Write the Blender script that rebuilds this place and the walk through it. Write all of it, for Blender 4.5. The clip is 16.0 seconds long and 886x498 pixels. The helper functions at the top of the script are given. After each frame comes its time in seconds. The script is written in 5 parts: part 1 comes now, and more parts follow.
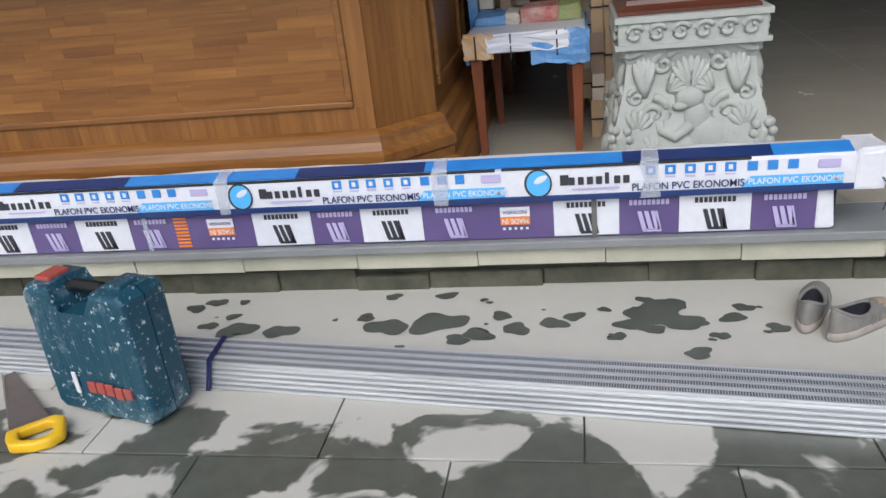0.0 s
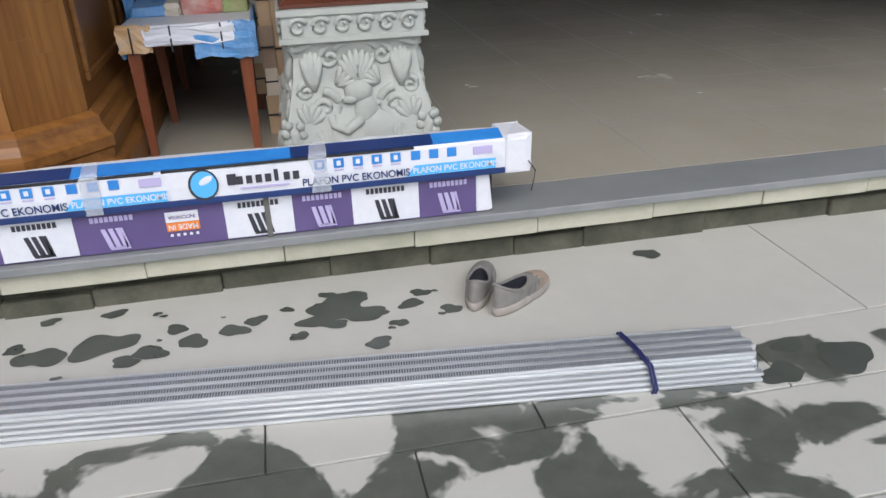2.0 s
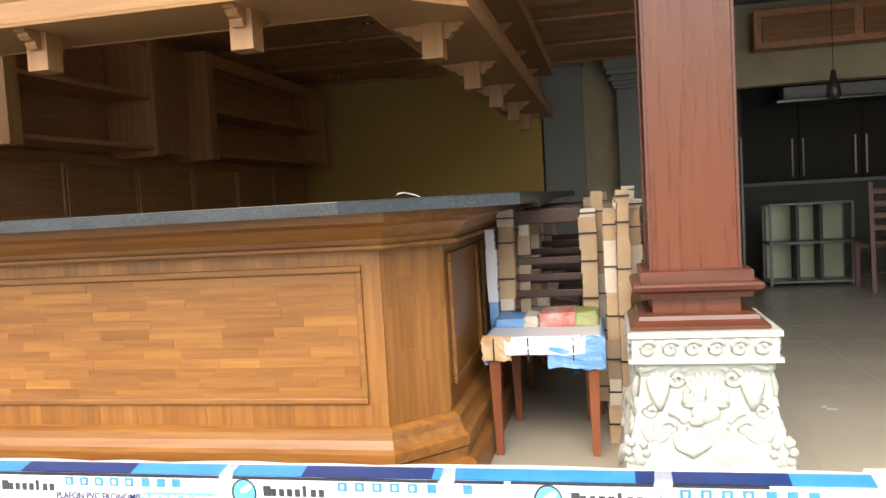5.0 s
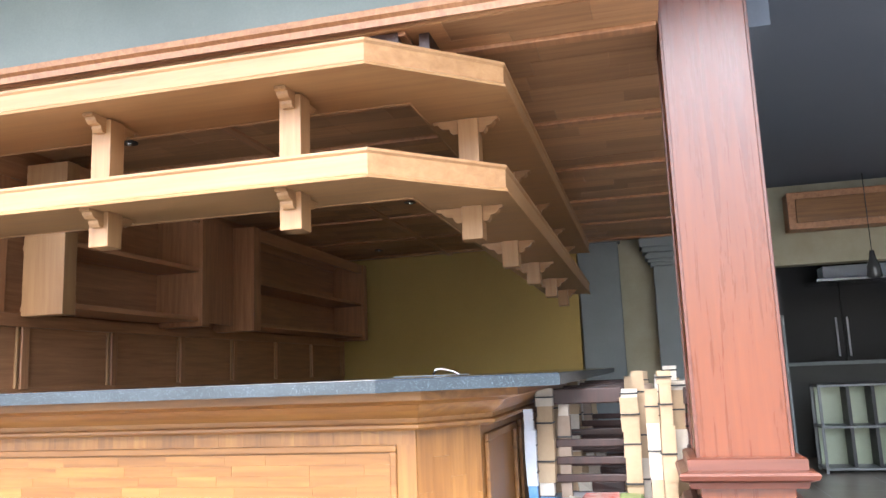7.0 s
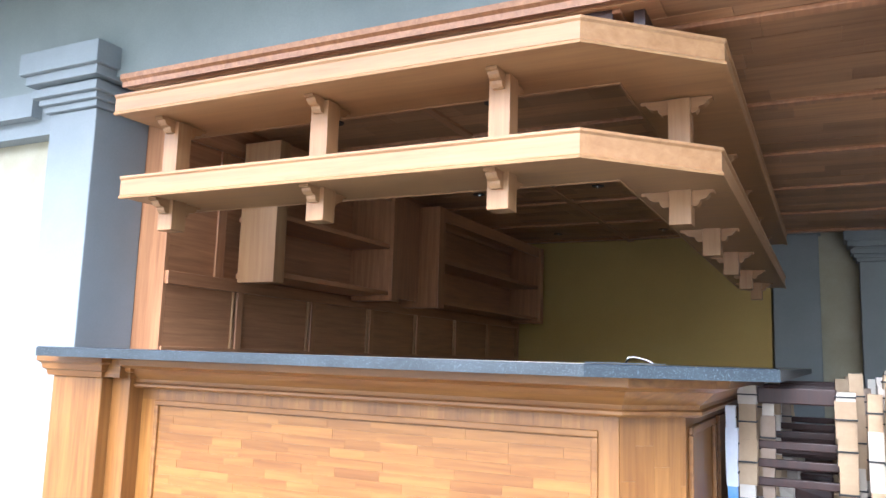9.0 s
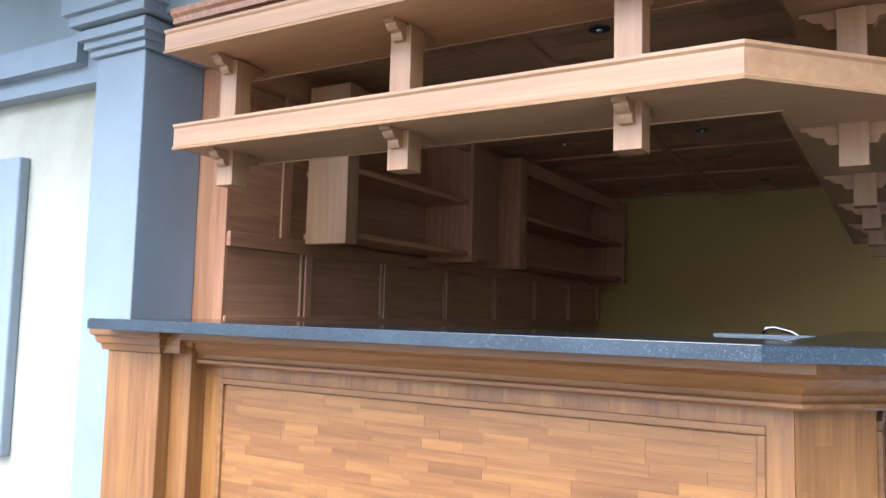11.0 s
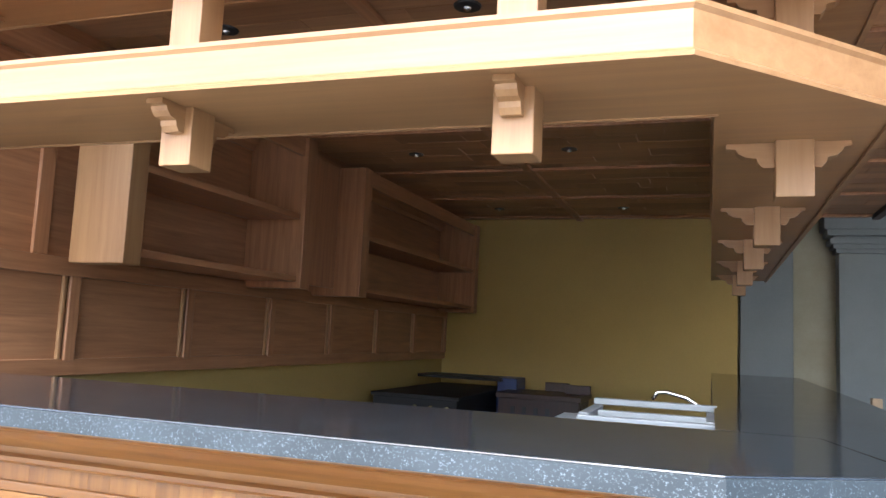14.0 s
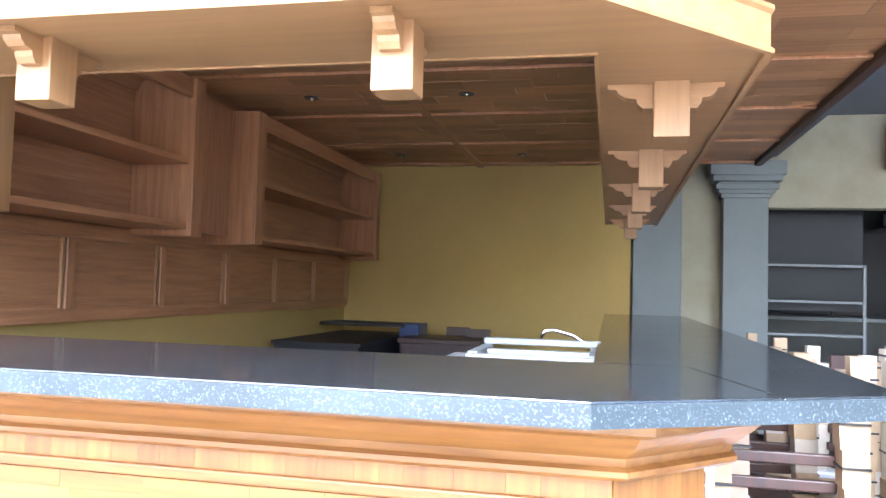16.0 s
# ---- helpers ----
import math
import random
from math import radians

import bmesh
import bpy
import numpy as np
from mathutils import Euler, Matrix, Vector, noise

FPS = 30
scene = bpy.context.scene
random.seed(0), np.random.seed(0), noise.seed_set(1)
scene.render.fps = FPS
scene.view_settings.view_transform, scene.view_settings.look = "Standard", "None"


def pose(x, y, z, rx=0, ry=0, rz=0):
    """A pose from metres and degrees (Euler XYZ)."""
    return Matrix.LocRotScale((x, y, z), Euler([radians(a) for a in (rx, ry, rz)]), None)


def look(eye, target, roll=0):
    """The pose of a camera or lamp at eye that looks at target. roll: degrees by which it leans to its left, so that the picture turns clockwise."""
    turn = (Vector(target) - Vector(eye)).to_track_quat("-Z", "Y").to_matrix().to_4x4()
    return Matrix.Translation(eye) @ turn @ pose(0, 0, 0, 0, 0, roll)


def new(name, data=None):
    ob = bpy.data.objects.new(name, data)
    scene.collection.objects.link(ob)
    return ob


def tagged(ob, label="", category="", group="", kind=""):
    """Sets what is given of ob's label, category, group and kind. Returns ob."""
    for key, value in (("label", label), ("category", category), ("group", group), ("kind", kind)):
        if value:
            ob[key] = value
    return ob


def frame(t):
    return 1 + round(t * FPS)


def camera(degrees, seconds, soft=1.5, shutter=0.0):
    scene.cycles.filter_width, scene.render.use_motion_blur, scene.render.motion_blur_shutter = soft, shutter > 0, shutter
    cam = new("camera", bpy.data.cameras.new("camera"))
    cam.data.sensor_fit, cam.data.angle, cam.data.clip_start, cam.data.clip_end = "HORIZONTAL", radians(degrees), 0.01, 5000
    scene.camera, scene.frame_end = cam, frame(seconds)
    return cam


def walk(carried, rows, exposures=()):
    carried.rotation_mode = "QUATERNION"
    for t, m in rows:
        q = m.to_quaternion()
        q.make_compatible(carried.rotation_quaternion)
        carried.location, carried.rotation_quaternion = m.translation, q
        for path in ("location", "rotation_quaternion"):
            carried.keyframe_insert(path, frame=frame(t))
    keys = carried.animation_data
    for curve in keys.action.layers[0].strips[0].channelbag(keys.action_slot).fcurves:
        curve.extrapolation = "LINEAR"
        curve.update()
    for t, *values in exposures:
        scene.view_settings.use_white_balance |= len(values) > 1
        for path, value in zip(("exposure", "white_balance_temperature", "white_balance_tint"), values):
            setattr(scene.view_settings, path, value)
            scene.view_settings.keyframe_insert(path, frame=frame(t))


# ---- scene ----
cam = camera(59.8, 16.0)
PATH = [
    (0, (-0.463, 0.186, 1.155), (-0.825, 1.982, 0.351), -6.4),
    (0.5, (-0.416, 0.215, 1.153), (-0.565, 2.044, 0.358), -6.1),
    (1, (-0.379, 0.221, 1.161), (-0.34, 2.052, 0.36), -5.4),
    (1.5, (-0.354, 0.228, 1.135), (-0.114, 2.034, 0.31), -3.7),
    (2, (-0.341, 0.246, 1.125), (0.012, 2.016, 0.265), -2.0),
    (2.5, (-0.35, 0.236, 1.149), (-0.048, 2.01, 0.278), -1.3),
    (3, (-0.375, 0.228, 1.169), (-0.304, 2.06, 0.369), -2.0),
    (3.5, (-0.382, 0.211, 1.195), (-0.55, 2.099, 0.557), -2.0),
    (4, (-0.4, 0.206, 1.226), (-0.686, 2.133, 0.773), -2.3),
    (4.5, (-0.39, 0.196, 1.245), (-0.754, 2.141, 0.957), -2.8),
    (5, (-0.399, 0.197, 1.261), (-0.814, 2.15, 1.132), -3.3),
    (5.2, (-0.391, 0.203, 1.261), (-0.828, 2.154, 1.205), -3.4),
    (7.3, (-0.41, 0.178, 1.287), (-0.909, 2.082, 1.639), -1.9),
    (7.5, (-0.421, 0.165, 1.284), (-0.95, 2.057, 1.657), -1.3),
    (8, (-0.438, 0.148, 1.295), (-1.09, 1.997, 1.691), 0.2),
    (8.5, (-0.468, 0.135, 1.293), (-1.267, 1.933, 1.654), 1.5),
    (9, (-0.544, 0.149, 1.279), (-1.425, 1.922, 1.555), 1.7),
    (9.5, (-0.654, 0.138, 1.268), (-1.532, 1.924, 1.465), 1.0),
    (10, (-0.701, 0.176, 1.259), (-1.65, 1.93, 1.416), 0.6),
    (10.2, (-0.737, 0.226, 1.266), (-1.714, 1.964, 1.422), 0.5),
    (12.5, (-1.224, 1.095, 1.433), (-2.255, 2.796, 1.639), 2.2),
    (13, (-1.248, 1.18, 1.442), (-2.19, 2.928, 1.682), 2.3),
    (13.5, (-1.241, 1.216, 1.452), (-2.017, 3.044, 1.688), 2.6),
    (14, (-1.223, 1.244, 1.454), (-1.879, 3.121, 1.673), 2.7),
    (14.5, (-1.205, 1.26, 1.454), (-1.773, 3.167, 1.654), 2.5),
    (15, (-1.188, 1.267, 1.452), (-1.69, 3.195, 1.626), 2.4),
    (15.5, (-1.174, 1.278, 1.444), (-1.626, 3.222, 1.577), 2.1),
    (16, (-1.176, 1.277, 1.436), (-1.6, 3.23, 1.533), 1.6),
]
EXPOSURES = [(0, 0.25, 6000), (2.5, 0.3, 6000), (3.5, 0.2, 6100), (4.2, 0.8, 6300), (5, 1.65, 7000), (7.5, 2.85, 5500), (9, 2.55, 5300), (10, 2.3, 4900), (12.5, 1.9, 5100), (13.5, 2.65, 5400), (14.5, 2.9, 5700), (16, 3.9, 5300)]
walk(cam, [(t, look(eye, target, roll)) for t, eye, target, roll in PATH], [(t, e, k, 10) for t, e, k in EXPOSURES])

# ---- world, light ----
world = bpy.data.worlds.new("overcast_sky")
scene.world = world
world.use_nodes = True
wn, wl = world.node_tree.nodes, world.node_tree.links
sky = wn.new("ShaderNodeTexSky")
sky.sky_type, sky.sun_disc = "NISHITA", False
sky.sun_elevation, sky.sun_rotation = radians(50), radians(200)
sky.air_density, sky.dust_density = 1.0, 4.0
wn["Background"].inputs["Strength"].default_value = 0.15
wl.new(sky.outputs[0], wn["Background"].inputs["Color"])
sun = new("sun", bpy.data.lights.new("sun", "SUN"))
sun.data.energy, sun.data.angle, sun.data.color = 1.3, radians(40), (1.0, 0.97, 0.93)
sun.matrix_world = look((1.5, -6, 8), (-1, 3, 0.5))


# ---- materials ----
def mat(name, colour, rough=0.6, metal=0.0, spec=0.5):
    m = bpy.data.materials.new(name)
    m.use_nodes = True
    b = m.node_tree.nodes["Principled BSDF"]
    b.inputs["Base Color"].default_value = (*colour, 1)
    b.inputs["Roughness"].default_value = rough
    b.inputs["Metallic"].default_value = metal
    b.inputs["Specular IOR Level"].default_value = spec
    return m


def nodes(m):
    t = m.node_tree
    return t.nodes, t.links, t.nodes["Principled BSDF"]


def ramp(m, fac, stops):
    n, l, _ = nodes(m)
    r = n.new("ShaderNodeValToRGB")
    while len(r.color_ramp.elements) < len(stops):
        r.color_ramp.elements.new(0.5)
    for e, (p, c) in zip(r.color_ramp.elements, stops):
        e.position, e.color = p, (*c, 1)
    l.new(fac, r.inputs[0])
    return r.outputs[0]


def mapped(m, scale, rot=(0, 0, 0)):
    n, l, _ = nodes(m)
    tc, mp = n.new("ShaderNodeTexCoord"), n.new("ShaderNodeMapping")
    mp.inputs["Scale"].default_value, mp.inputs["Rotation"].default_value = scale, rot
    l.new(tc.outputs["Object"], mp.inputs[0])
    return mp.outputs[0]


def noise_of(m, scale, detail=5, vec=None, rough=0.6, dist=0.0):
    n, l, _ = nodes(m)
    x = n.new("ShaderNodeTexNoise")
    x.inputs["Scale"].default_value, x.inputs["Detail"].default_value = scale, detail
    x.inputs["Roughness"].default_value, x.inputs["Distortion"].default_value = rough, dist
    l.new(vec or mapped(m, (1, 1, 1)), x.inputs["Vector"])
    return x.outputs["Fac"]


def mix(m, fac, a, b, mode="MIX"):
    n, l, _ = nodes(m)
    x = n.new("ShaderNodeMix")
    x.data_type, x.blend_type = "RGBA", mode
    for sock, v in ((x.inputs[0], fac), (x.inputs[6], a), (x.inputs[7], b)):
        if isinstance(v, (int, float)):
            sock.default_value = v
        elif isinstance(v, tuple):
            sock.default_value = (*v, 1)
        else:
            l.new(v, sock)
    return x.outputs[2]


def bump(m, height, strength=0.2, dist=0.005):
    n, l, b = nodes(m)
    x = n.new("ShaderNodeBump")
    x.inputs["Strength"].default_value, x.inputs["Distance"].default_value = strength, dist
    l.new(height, x.inputs["Height"])
    l.new(x.outputs[0], b.inputs["Normal"])


def rough_by(m, fac, lo, hi):
    n, l, b = nodes(m)
    x = n.new("ShaderNodeMapRange")
    x.inputs["To Min"].default_value, x.inputs["To Max"].default_value = lo, hi
    l.new(fac, x.inputs[0])
    l.new(x.outputs[0], b.inputs["Roughness"])


def wood(name, dark, light, axis, rough=0.4, varied=0.0, grain=1.0):
    """Varnished wood, its grain along axis; varied: how far pieces differ."""
    m = mat(name, light, rough)
    n, l, b = nodes(m)
    s = [34.0 * grain] * 3
    s[axis] = 1.8 * grain
    info = n.new("ShaderNodeObjectInfo")
    vec = mapped(m, tuple(s))
    add = n.new("ShaderNodeVectorMath")
    add.operation = "MULTIPLY_ADD"
    add.inputs[1].default_value = (1, 1, 1)
    l.new(vec, add.inputs[0])
    shift = n.new("ShaderNodeVectorMath")
    shift.operation = "SCALE"
    shift.inputs[0].default_value = (31, 17, 23)
    l.new(info.outputs["Random"], shift.inputs["Scale"])
    l.new(shift.outputs[0], add.inputs[2])
    g = noise_of(m, 1.0, 6, add.outputs[0], 0.65, 0.4)
    big = noise_of(m, 2.2, 3)
    col = ramp(m, g, [(0.3, dark), (0.72, light)])
    col = mix(m, mult(m, big, 0.35), col, dark)
    if varied:
        tone = ramp(m, info.outputs["Random"], [(0.0, (0.52, 0.44, 0.36)), (0.3, (0.8, 0.74, 0.66)), (0.75, (1, 1, 1)), (1.0, (1.3, 1.32, 1.2))])
        col = mix(m, varied, col, tone, "MULTIPLY")
    l.new(col, b.inputs["Base Color"])
    rough_by(m, g, rough - 0.08, rough + 0.14)
    bump(m, g, 0.12, 0.002)
    return m


def mult(m, a, k):
    n, l, _ = nodes(m)
    x = n.new("ShaderNodeMath")
    x.operation = "MULTIPLY"
    l.new(a, x.inputs[0])
    if isinstance(k, (int, float)):
        x.inputs[1].default_value = k
    else:
        l.new(k, x.inputs[1])
    return x.outputs[0]


def mottled(name, a, b_, scale, rough=0.7, fine=90, relief=0.25, dist=0.003):
    """A surface with large stains and a fine grain."""
    m = mat(name, a, rough)
    n, l, b = nodes(m)
    big, small = noise_of(m, scale, 6, None, 0.62), noise_of(m, fine, 4)
    col = mix(m, ramp(m, big, [(0.32, (0, 0, 0)), (0.7, (1, 1, 1))]), a, b_)
    col = mix(m, mult(m, small, 0.35), col, tuple(0.6 * v for v in a))
    l.new(col, b.inputs["Base Color"])
    rough_by(m, big, rough - 0.1, min(1, rough + 0.1))
    bump(m, small, relief, dist)
    return m


TEAK_X = wood("teak_along_x", (0.137, 0.050, 0.010), (0.294, 0.133, 0.031), 0, 0.36)
TEAK_Y = wood("teak_along_y", (0.137, 0.050, 0.010), (0.294, 0.133, 0.031), 1, 0.36)
TEAK_Z = wood("teak_along_z", (0.137, 0.050, 0.010), (0.294, 0.133, 0.031), 2, 0.36)
STAVE_X = wood("teak_stave_x", (0.164, 0.061, 0.012), (0.321, 0.148, 0.034), 0, 0.33, 0.5)
STAVE_Z = wood("teak_stave_z", (0.164, 0.061, 0.012), (0.321, 0.148, 0.034), 2, 0.36, 0.45)
PALE_X = wood("pale_teak_x", (0.258, 0.125, 0.047), (0.395, 0.220, 0.093), 0, 0.42, 0.0, 0.8)
PALE_Y = wood("pale_teak_y", (0.258, 0.125, 0.047), (0.395, 0.220, 0.093), 1, 0.42, 0.0, 0.8)
PALE_Z = wood("pale_teak_z", (0.258, 0.125, 0.047), (0.395, 0.220, 0.093), 2, 0.42, 0.0, 0.8)
CAB_Y = wood("cabinet_wood_y", (0.26, 0.112, 0.048), (0.50, 0.245, 0.11), 1, 0.38)
CAB_Z = wood("cabinet_wood_z", (0.26, 0.112, 0.048), (0.50, 0.245, 0.11), 2, 0.38)
CEIL = wood("ceiling_wood", (0.22, 0.11, 0.05), (0.40, 0.225, 0.11), 0, 0.45, 0.5)
RED = wood("mahogany_red", (0.096, 0.023, 0.007), (0.160, 0.042, 0.012), 2, 0.26)
RED_X = wood("mahogany_moulding", (0.068, 0.021, 0.011), (0.136, 0.040, 0.021), 0, 0.35)
BROWN = wood("dark_brown_wood", (0.028, 0.011, 0.008), (0.06, 0.022, 0.014), 2, 0.4)
LEG = wood("reddish_leg_wood", (0.15, 0.042, 0.016), (0.26, 0.08, 0.03), 2, 0.38)
GREY = mottled("grey_painted_concrete", (0.201, 0.218, 0.218), (0.243, 0.260, 0.259), 2.2, 0.75)
BEIGE = mottled("bare_plaster", (0.33, 0.295, 0.20), (0.42, 0.39, 0.29), 3.0, 0.85)
FASCIA = mottled("weathered_grey_green_plaster", (0.160, 0.180, 0.164), (0.216, 0.236, 0.216), 1.6, 0.8)
YELLOW = mottled("mustard_wall_paint", (0.42, 0.285, 0.08), (0.47, 0.325, 0.095), 1.5, 0.75, 60, 0.1)
# very dark grey: the dimness of the rear rooms is put into the colour
DARKWALL = mottled("shade_dark_grey", (0.065, 0.065, 0.06), (0.09, 0.09, 0.08), 1.5, 0.8)
# slate blue taken dark: shade of the ceiling and beams put into the colour
DARKCEIL = mottled("shade_slate_blue", (0.10, 0.115, 0.15), (0.13, 0.145, 0.18), 1.0, 0.6)
STONE = mottled("white_cast_stone", (0.47, 0.49, 0.445), (0.38, 0.40, 0.365), 6, 0.85, 140, 0.4)
FLOOR = mottled("beige_polished_tile", (0.368, 0.336, 0.272), (0.416, 0.384, 0.320), 1.4, 0.24, 120, 0.03)
STRIP = mottled("grey_granite_strip", (0.20, 0.21, 0.21), (0.26, 0.27, 0.27), 5, 0.5, 260, 0.1)
RISER = mottled("cream_riser_tile", (0.52, 0.50, 0.40), (0.36, 0.36, 0.27), 4, 0.6)
MOSS = mottled("mossy_mortar", (0.04, 0.043, 0.027), (0.13, 0.125, 0.09), 7, 0.9, 60, 0.6)
GAP = mat("dark_mortar", (0.13, 0.13, 0.12), 0.9)
BLACKCAB = mottled("black_satin_board", (0.014, 0.013, 0.014), (0.022, 0.021, 0.021), 2, 0.6, 80, 0.03)
STEELM = mat("stainless_steel", (0.62, 0.63, 0.64), 0.25, 1.0)
DULLSTEEL = mottled("dull_steel", (0.20, 0.21, 0.21), (0.15, 0.16, 0.16), 8, 0.4)
CHROME = mat("chrome", (0.8, 0.8, 0.8), 0.12, 1.0)
WHITE = mottled("white_printed_card", (0.74, 0.75, 0.78), (0.66, 0.68, 0.74), 5, 0.4, 40, 0.1)
PURPLE = mottled("purple_printed_card", (0.105, 0.075, 0.20), (0.14, 0.105, 0.245), 5, 0.4, 40, 0.1)
LILAC = mat("lilac_ink", (0.45, 0.40, 0.62), 0.5)
CHARCOAL = mat("charcoal_ink", (0.035, 0.035, 0.045), 0.5)
NAVY = mottled("navy_printed_card", (0.012, 0.03, 0.12), (0.02, 0.05, 0.18), 6, 0.35, 50, 0.1)
BLUE = mottled("blue_printed_card", (0.03, 0.19, 0.58), (0.05, 0.28, 0.70), 6, 0.35, 50, 0.1)
SKYBLUE = mat("sky_blue_ink", (0.10, 0.42, 0.78), 0.4)
ORANGE = mat("orange_ink", (0.75, 0.22, 0.03), 0.5)
CARD = mottled("brown_cardboard", (0.42, 0.29, 0.17), (0.50, 0.37, 0.23), 9, 0.85, 60, 0.3)
CARDPALE = mottled("pale_cardboard", (0.58, 0.50, 0.40), (0.68, 0.62, 0.52), 9, 0.85, 60, 0.3)
REDCARD = mottled("red_printed_card", (0.48, 0.06, 0.04), (0.62, 0.52, 0.46), 16, 0.6)
GREENCARD = mottled("green_printed_card", (0.20, 0.34, 0.08), (0.45, 0.36, 0.22), 14, 0.6)
BLUEWRAP = mottled("blue_printed_paper", (0.04, 0.24, 0.58), (0.28, 0.44, 0.68), 13, 0.55)
ORANGEWRAP = mottled("orange_printed_paper", (0.62, 0.33, 0.10), (0.60, 0.50, 0.38), 14, 0.6)
STRAP = mat("black_strap", (0.015, 0.015, 0.016), 0.5)
TAPE = mat("clear_packing_tape", (0.62, 0.66, 0.72), 0.16)
TAPE.node_tree.nodes["Principled BSDF"].inputs["Alpha"].default_value = 0.3
NAVYTIE = mat("navy_cord", (0.015, 0.018, 0.09), 0.7)
SOLE = mottled("grey_shoe_sole", (0.40, 0.36, 0.31), (0.30, 0.27, 0.24), 20, 0.8)
SHOE = mottled("dusty_grey_canvas", (0.17, 0.165, 0.15), (0.25, 0.235, 0.21), 25, 0.9, 300, 0.5)
TAN = mottled("dusty_tan_canvas", (0.36, 0.27, 0.20), (0.30, 0.22, 0.16), 25, 0.9, 300, 0.5)
LINING = mat("dark_shoe_lining", (0.012, 0.013, 0.02), 0.9)
YPLASTIC = mottled("yellow_plastic", (0.80, 0.50, 0.01), (0.72, 0.42, 0.01), 12, 0.4, 120, 0.05)
BLADE = mottled("tarnished_saw_steel", (0.10, 0.085, 0.075), (0.17, 0.14, 0.12), 14, 0.45)
WETM = mottled("wet_stone", (0.062, 0.070, 0.060), (0.10, 0.11, 0.095), 6, 0.30, 120, 0.05)
INKRED = mottled("faded_red_ink", (0.42, 0.06, 0.04), (0.30, 0.09, 0.08), 30, 0.6)
LAMPGLASS = mat("lamp_glass", (0.05, 0.05, 0.05), 0.1)
GREENGLASS = mottled("pale_green_backing", (0.42, 0.47, 0.33), (0.36, 0.41, 0.29), 2, 0.4, 60, 0.05)


def special_materials():
    m = mat("black_granite", (0.02, 0.025, 0.03), 0.09)
    n, l, b = nodes(m)
    speck = n.new("ShaderNodeTexVoronoi")
    speck.inputs["Scale"].default_value = 260
    l.new(mapped(m, (1, 1, 1)), speck.inputs["Vector"])
    near = ramp(m, speck.outputs["Distance"], [(0.10, (1, 1, 1)), (0.26, (0, 0, 0))])
    pick = ramp(m, noise_of(m, 75, 2), [(0.45, (0, 0, 0)), (0.6, (1, 1, 1))])
    dots = mix(m, 1.0, near, pick, "MULTIPLY")
    haze = mix(m, noise_of(m, 6, 4), (0.010, 0.012, 0.014), (0.022, 0.026, 0.030))
    l.new(mix(m, dots, haze, (0.16, 0.19, 0.21)), b.inputs["Base Color"])
    rough_by(m, noise_of(m, 9, 4), 0.06, 0.16)
    granite = m

    m = mat("sawn_granite_edge", (0.03, 0.04, 0.05), 0.4)
    n, l, b = nodes(m)
    speck = ramp(m, noise_of(m, 230, 3, None, 0.7), [(0.56, (0.014, 0.020, 0.024)), (0.76, (0.17, 0.20, 0.22))])
    big = ramp(m, noise_of(m, 5, 4), [(0.42, (0, 0, 0)), (0.75, (1, 1, 1))])
    l.new(mix(m, mult(m, big, 0.10), speck, (0.16, 0.2, 0.23)), b.inputs["Base Color"])
    edge = m

    m = mat("grey_stone_paving", (0.42, 0.42, 0.39), 0.5)
    n, l, b = nodes(m)
    big, mid, fine = noise_of(m, 1.1, 5), noise_of(m, 9, 6), noise_of(m, 150, 3)
    col = mix(m, big, (0.45, 0.445, 0.40), (0.56, 0.55, 0.49))
    col = mix(m, mult(m, mid, 0.45), col, (0.32, 0.32, 0.285))
    # broad damp areas on the open paving, away from the step
    geo = n.new("ShaderNodeNewGeometry")
    place = geo.outputs["Position"]
    sep = n.new("ShaderNodeSeparateXYZ")
    l.new(place, sep.inputs[0])
    reach = n.new("ShaderNodeMapRange")
    for k, v in (("From Min", 1.74), ("From Max", 1.86), ("To Min", 0.015), ("To Max", -0.5)):
        reach.inputs[k].default_value = v
    l.new(sep.outputs["Y"], reach.inputs[0])
    damp = n.new("ShaderNodeMath")
    l.new(noise_of(m, 4.2, 4, place, 0.5, 0.4), damp.inputs[0])
    l.new(reach.outputs[0], damp.inputs[1])
    wet = ramp(m, damp.outputs[0], [(0.49, (0, 0, 0)), (0.525, (1, 1, 1))])
    patchy = mix(m, noise_of(m, 14, 5, place), (0.05, 0.056, 0.044), (0.135, 0.142, 0.118))
    col = mix(m, wet, col, patchy)
    l.new(col, b.inputs["Base Color"])
    gloss = n.new("ShaderNodeMapRange")
    gloss.inputs["To Min"].default_value, gloss.inputs["To Max"].default_value = 0.52, 0.30
    l.new(wet, gloss.inputs[0])
    l.new(gloss.outputs[0], b.inputs["Roughness"])
    bump(m, fine, 0.25, 0.002)
    paving = m

    m = mat("galvanised_steel", (0.6, 0.62, 0.63), 0.34, 0.65)
    n, l, b = nodes(m)
    streak = noise_of(m, 1.0, 5, mapped(m, (2, 60, 60)))
    l.new(ramp(m, streak, [(0.3, (0.52, 0.54, 0.55)), (0.7, (0.80, 0.82, 0.82))]), b.inputs["Base Color"])
    rough_by(m, streak, 0.22, 0.45)
    zinc = m

    m = mat("ribbed_zinc_web", (0.3, 0.31, 0.32), 0.42, 0.5)
    n, l, b = nodes(m)
    w = n.new("ShaderNodeTexWave")
    w.inputs["Scale"].default_value, w.inputs["Distortion"].default_value = 48, 1.5
    l.new(mapped(m, (1, 0, 0)), w.inputs["Vector"])
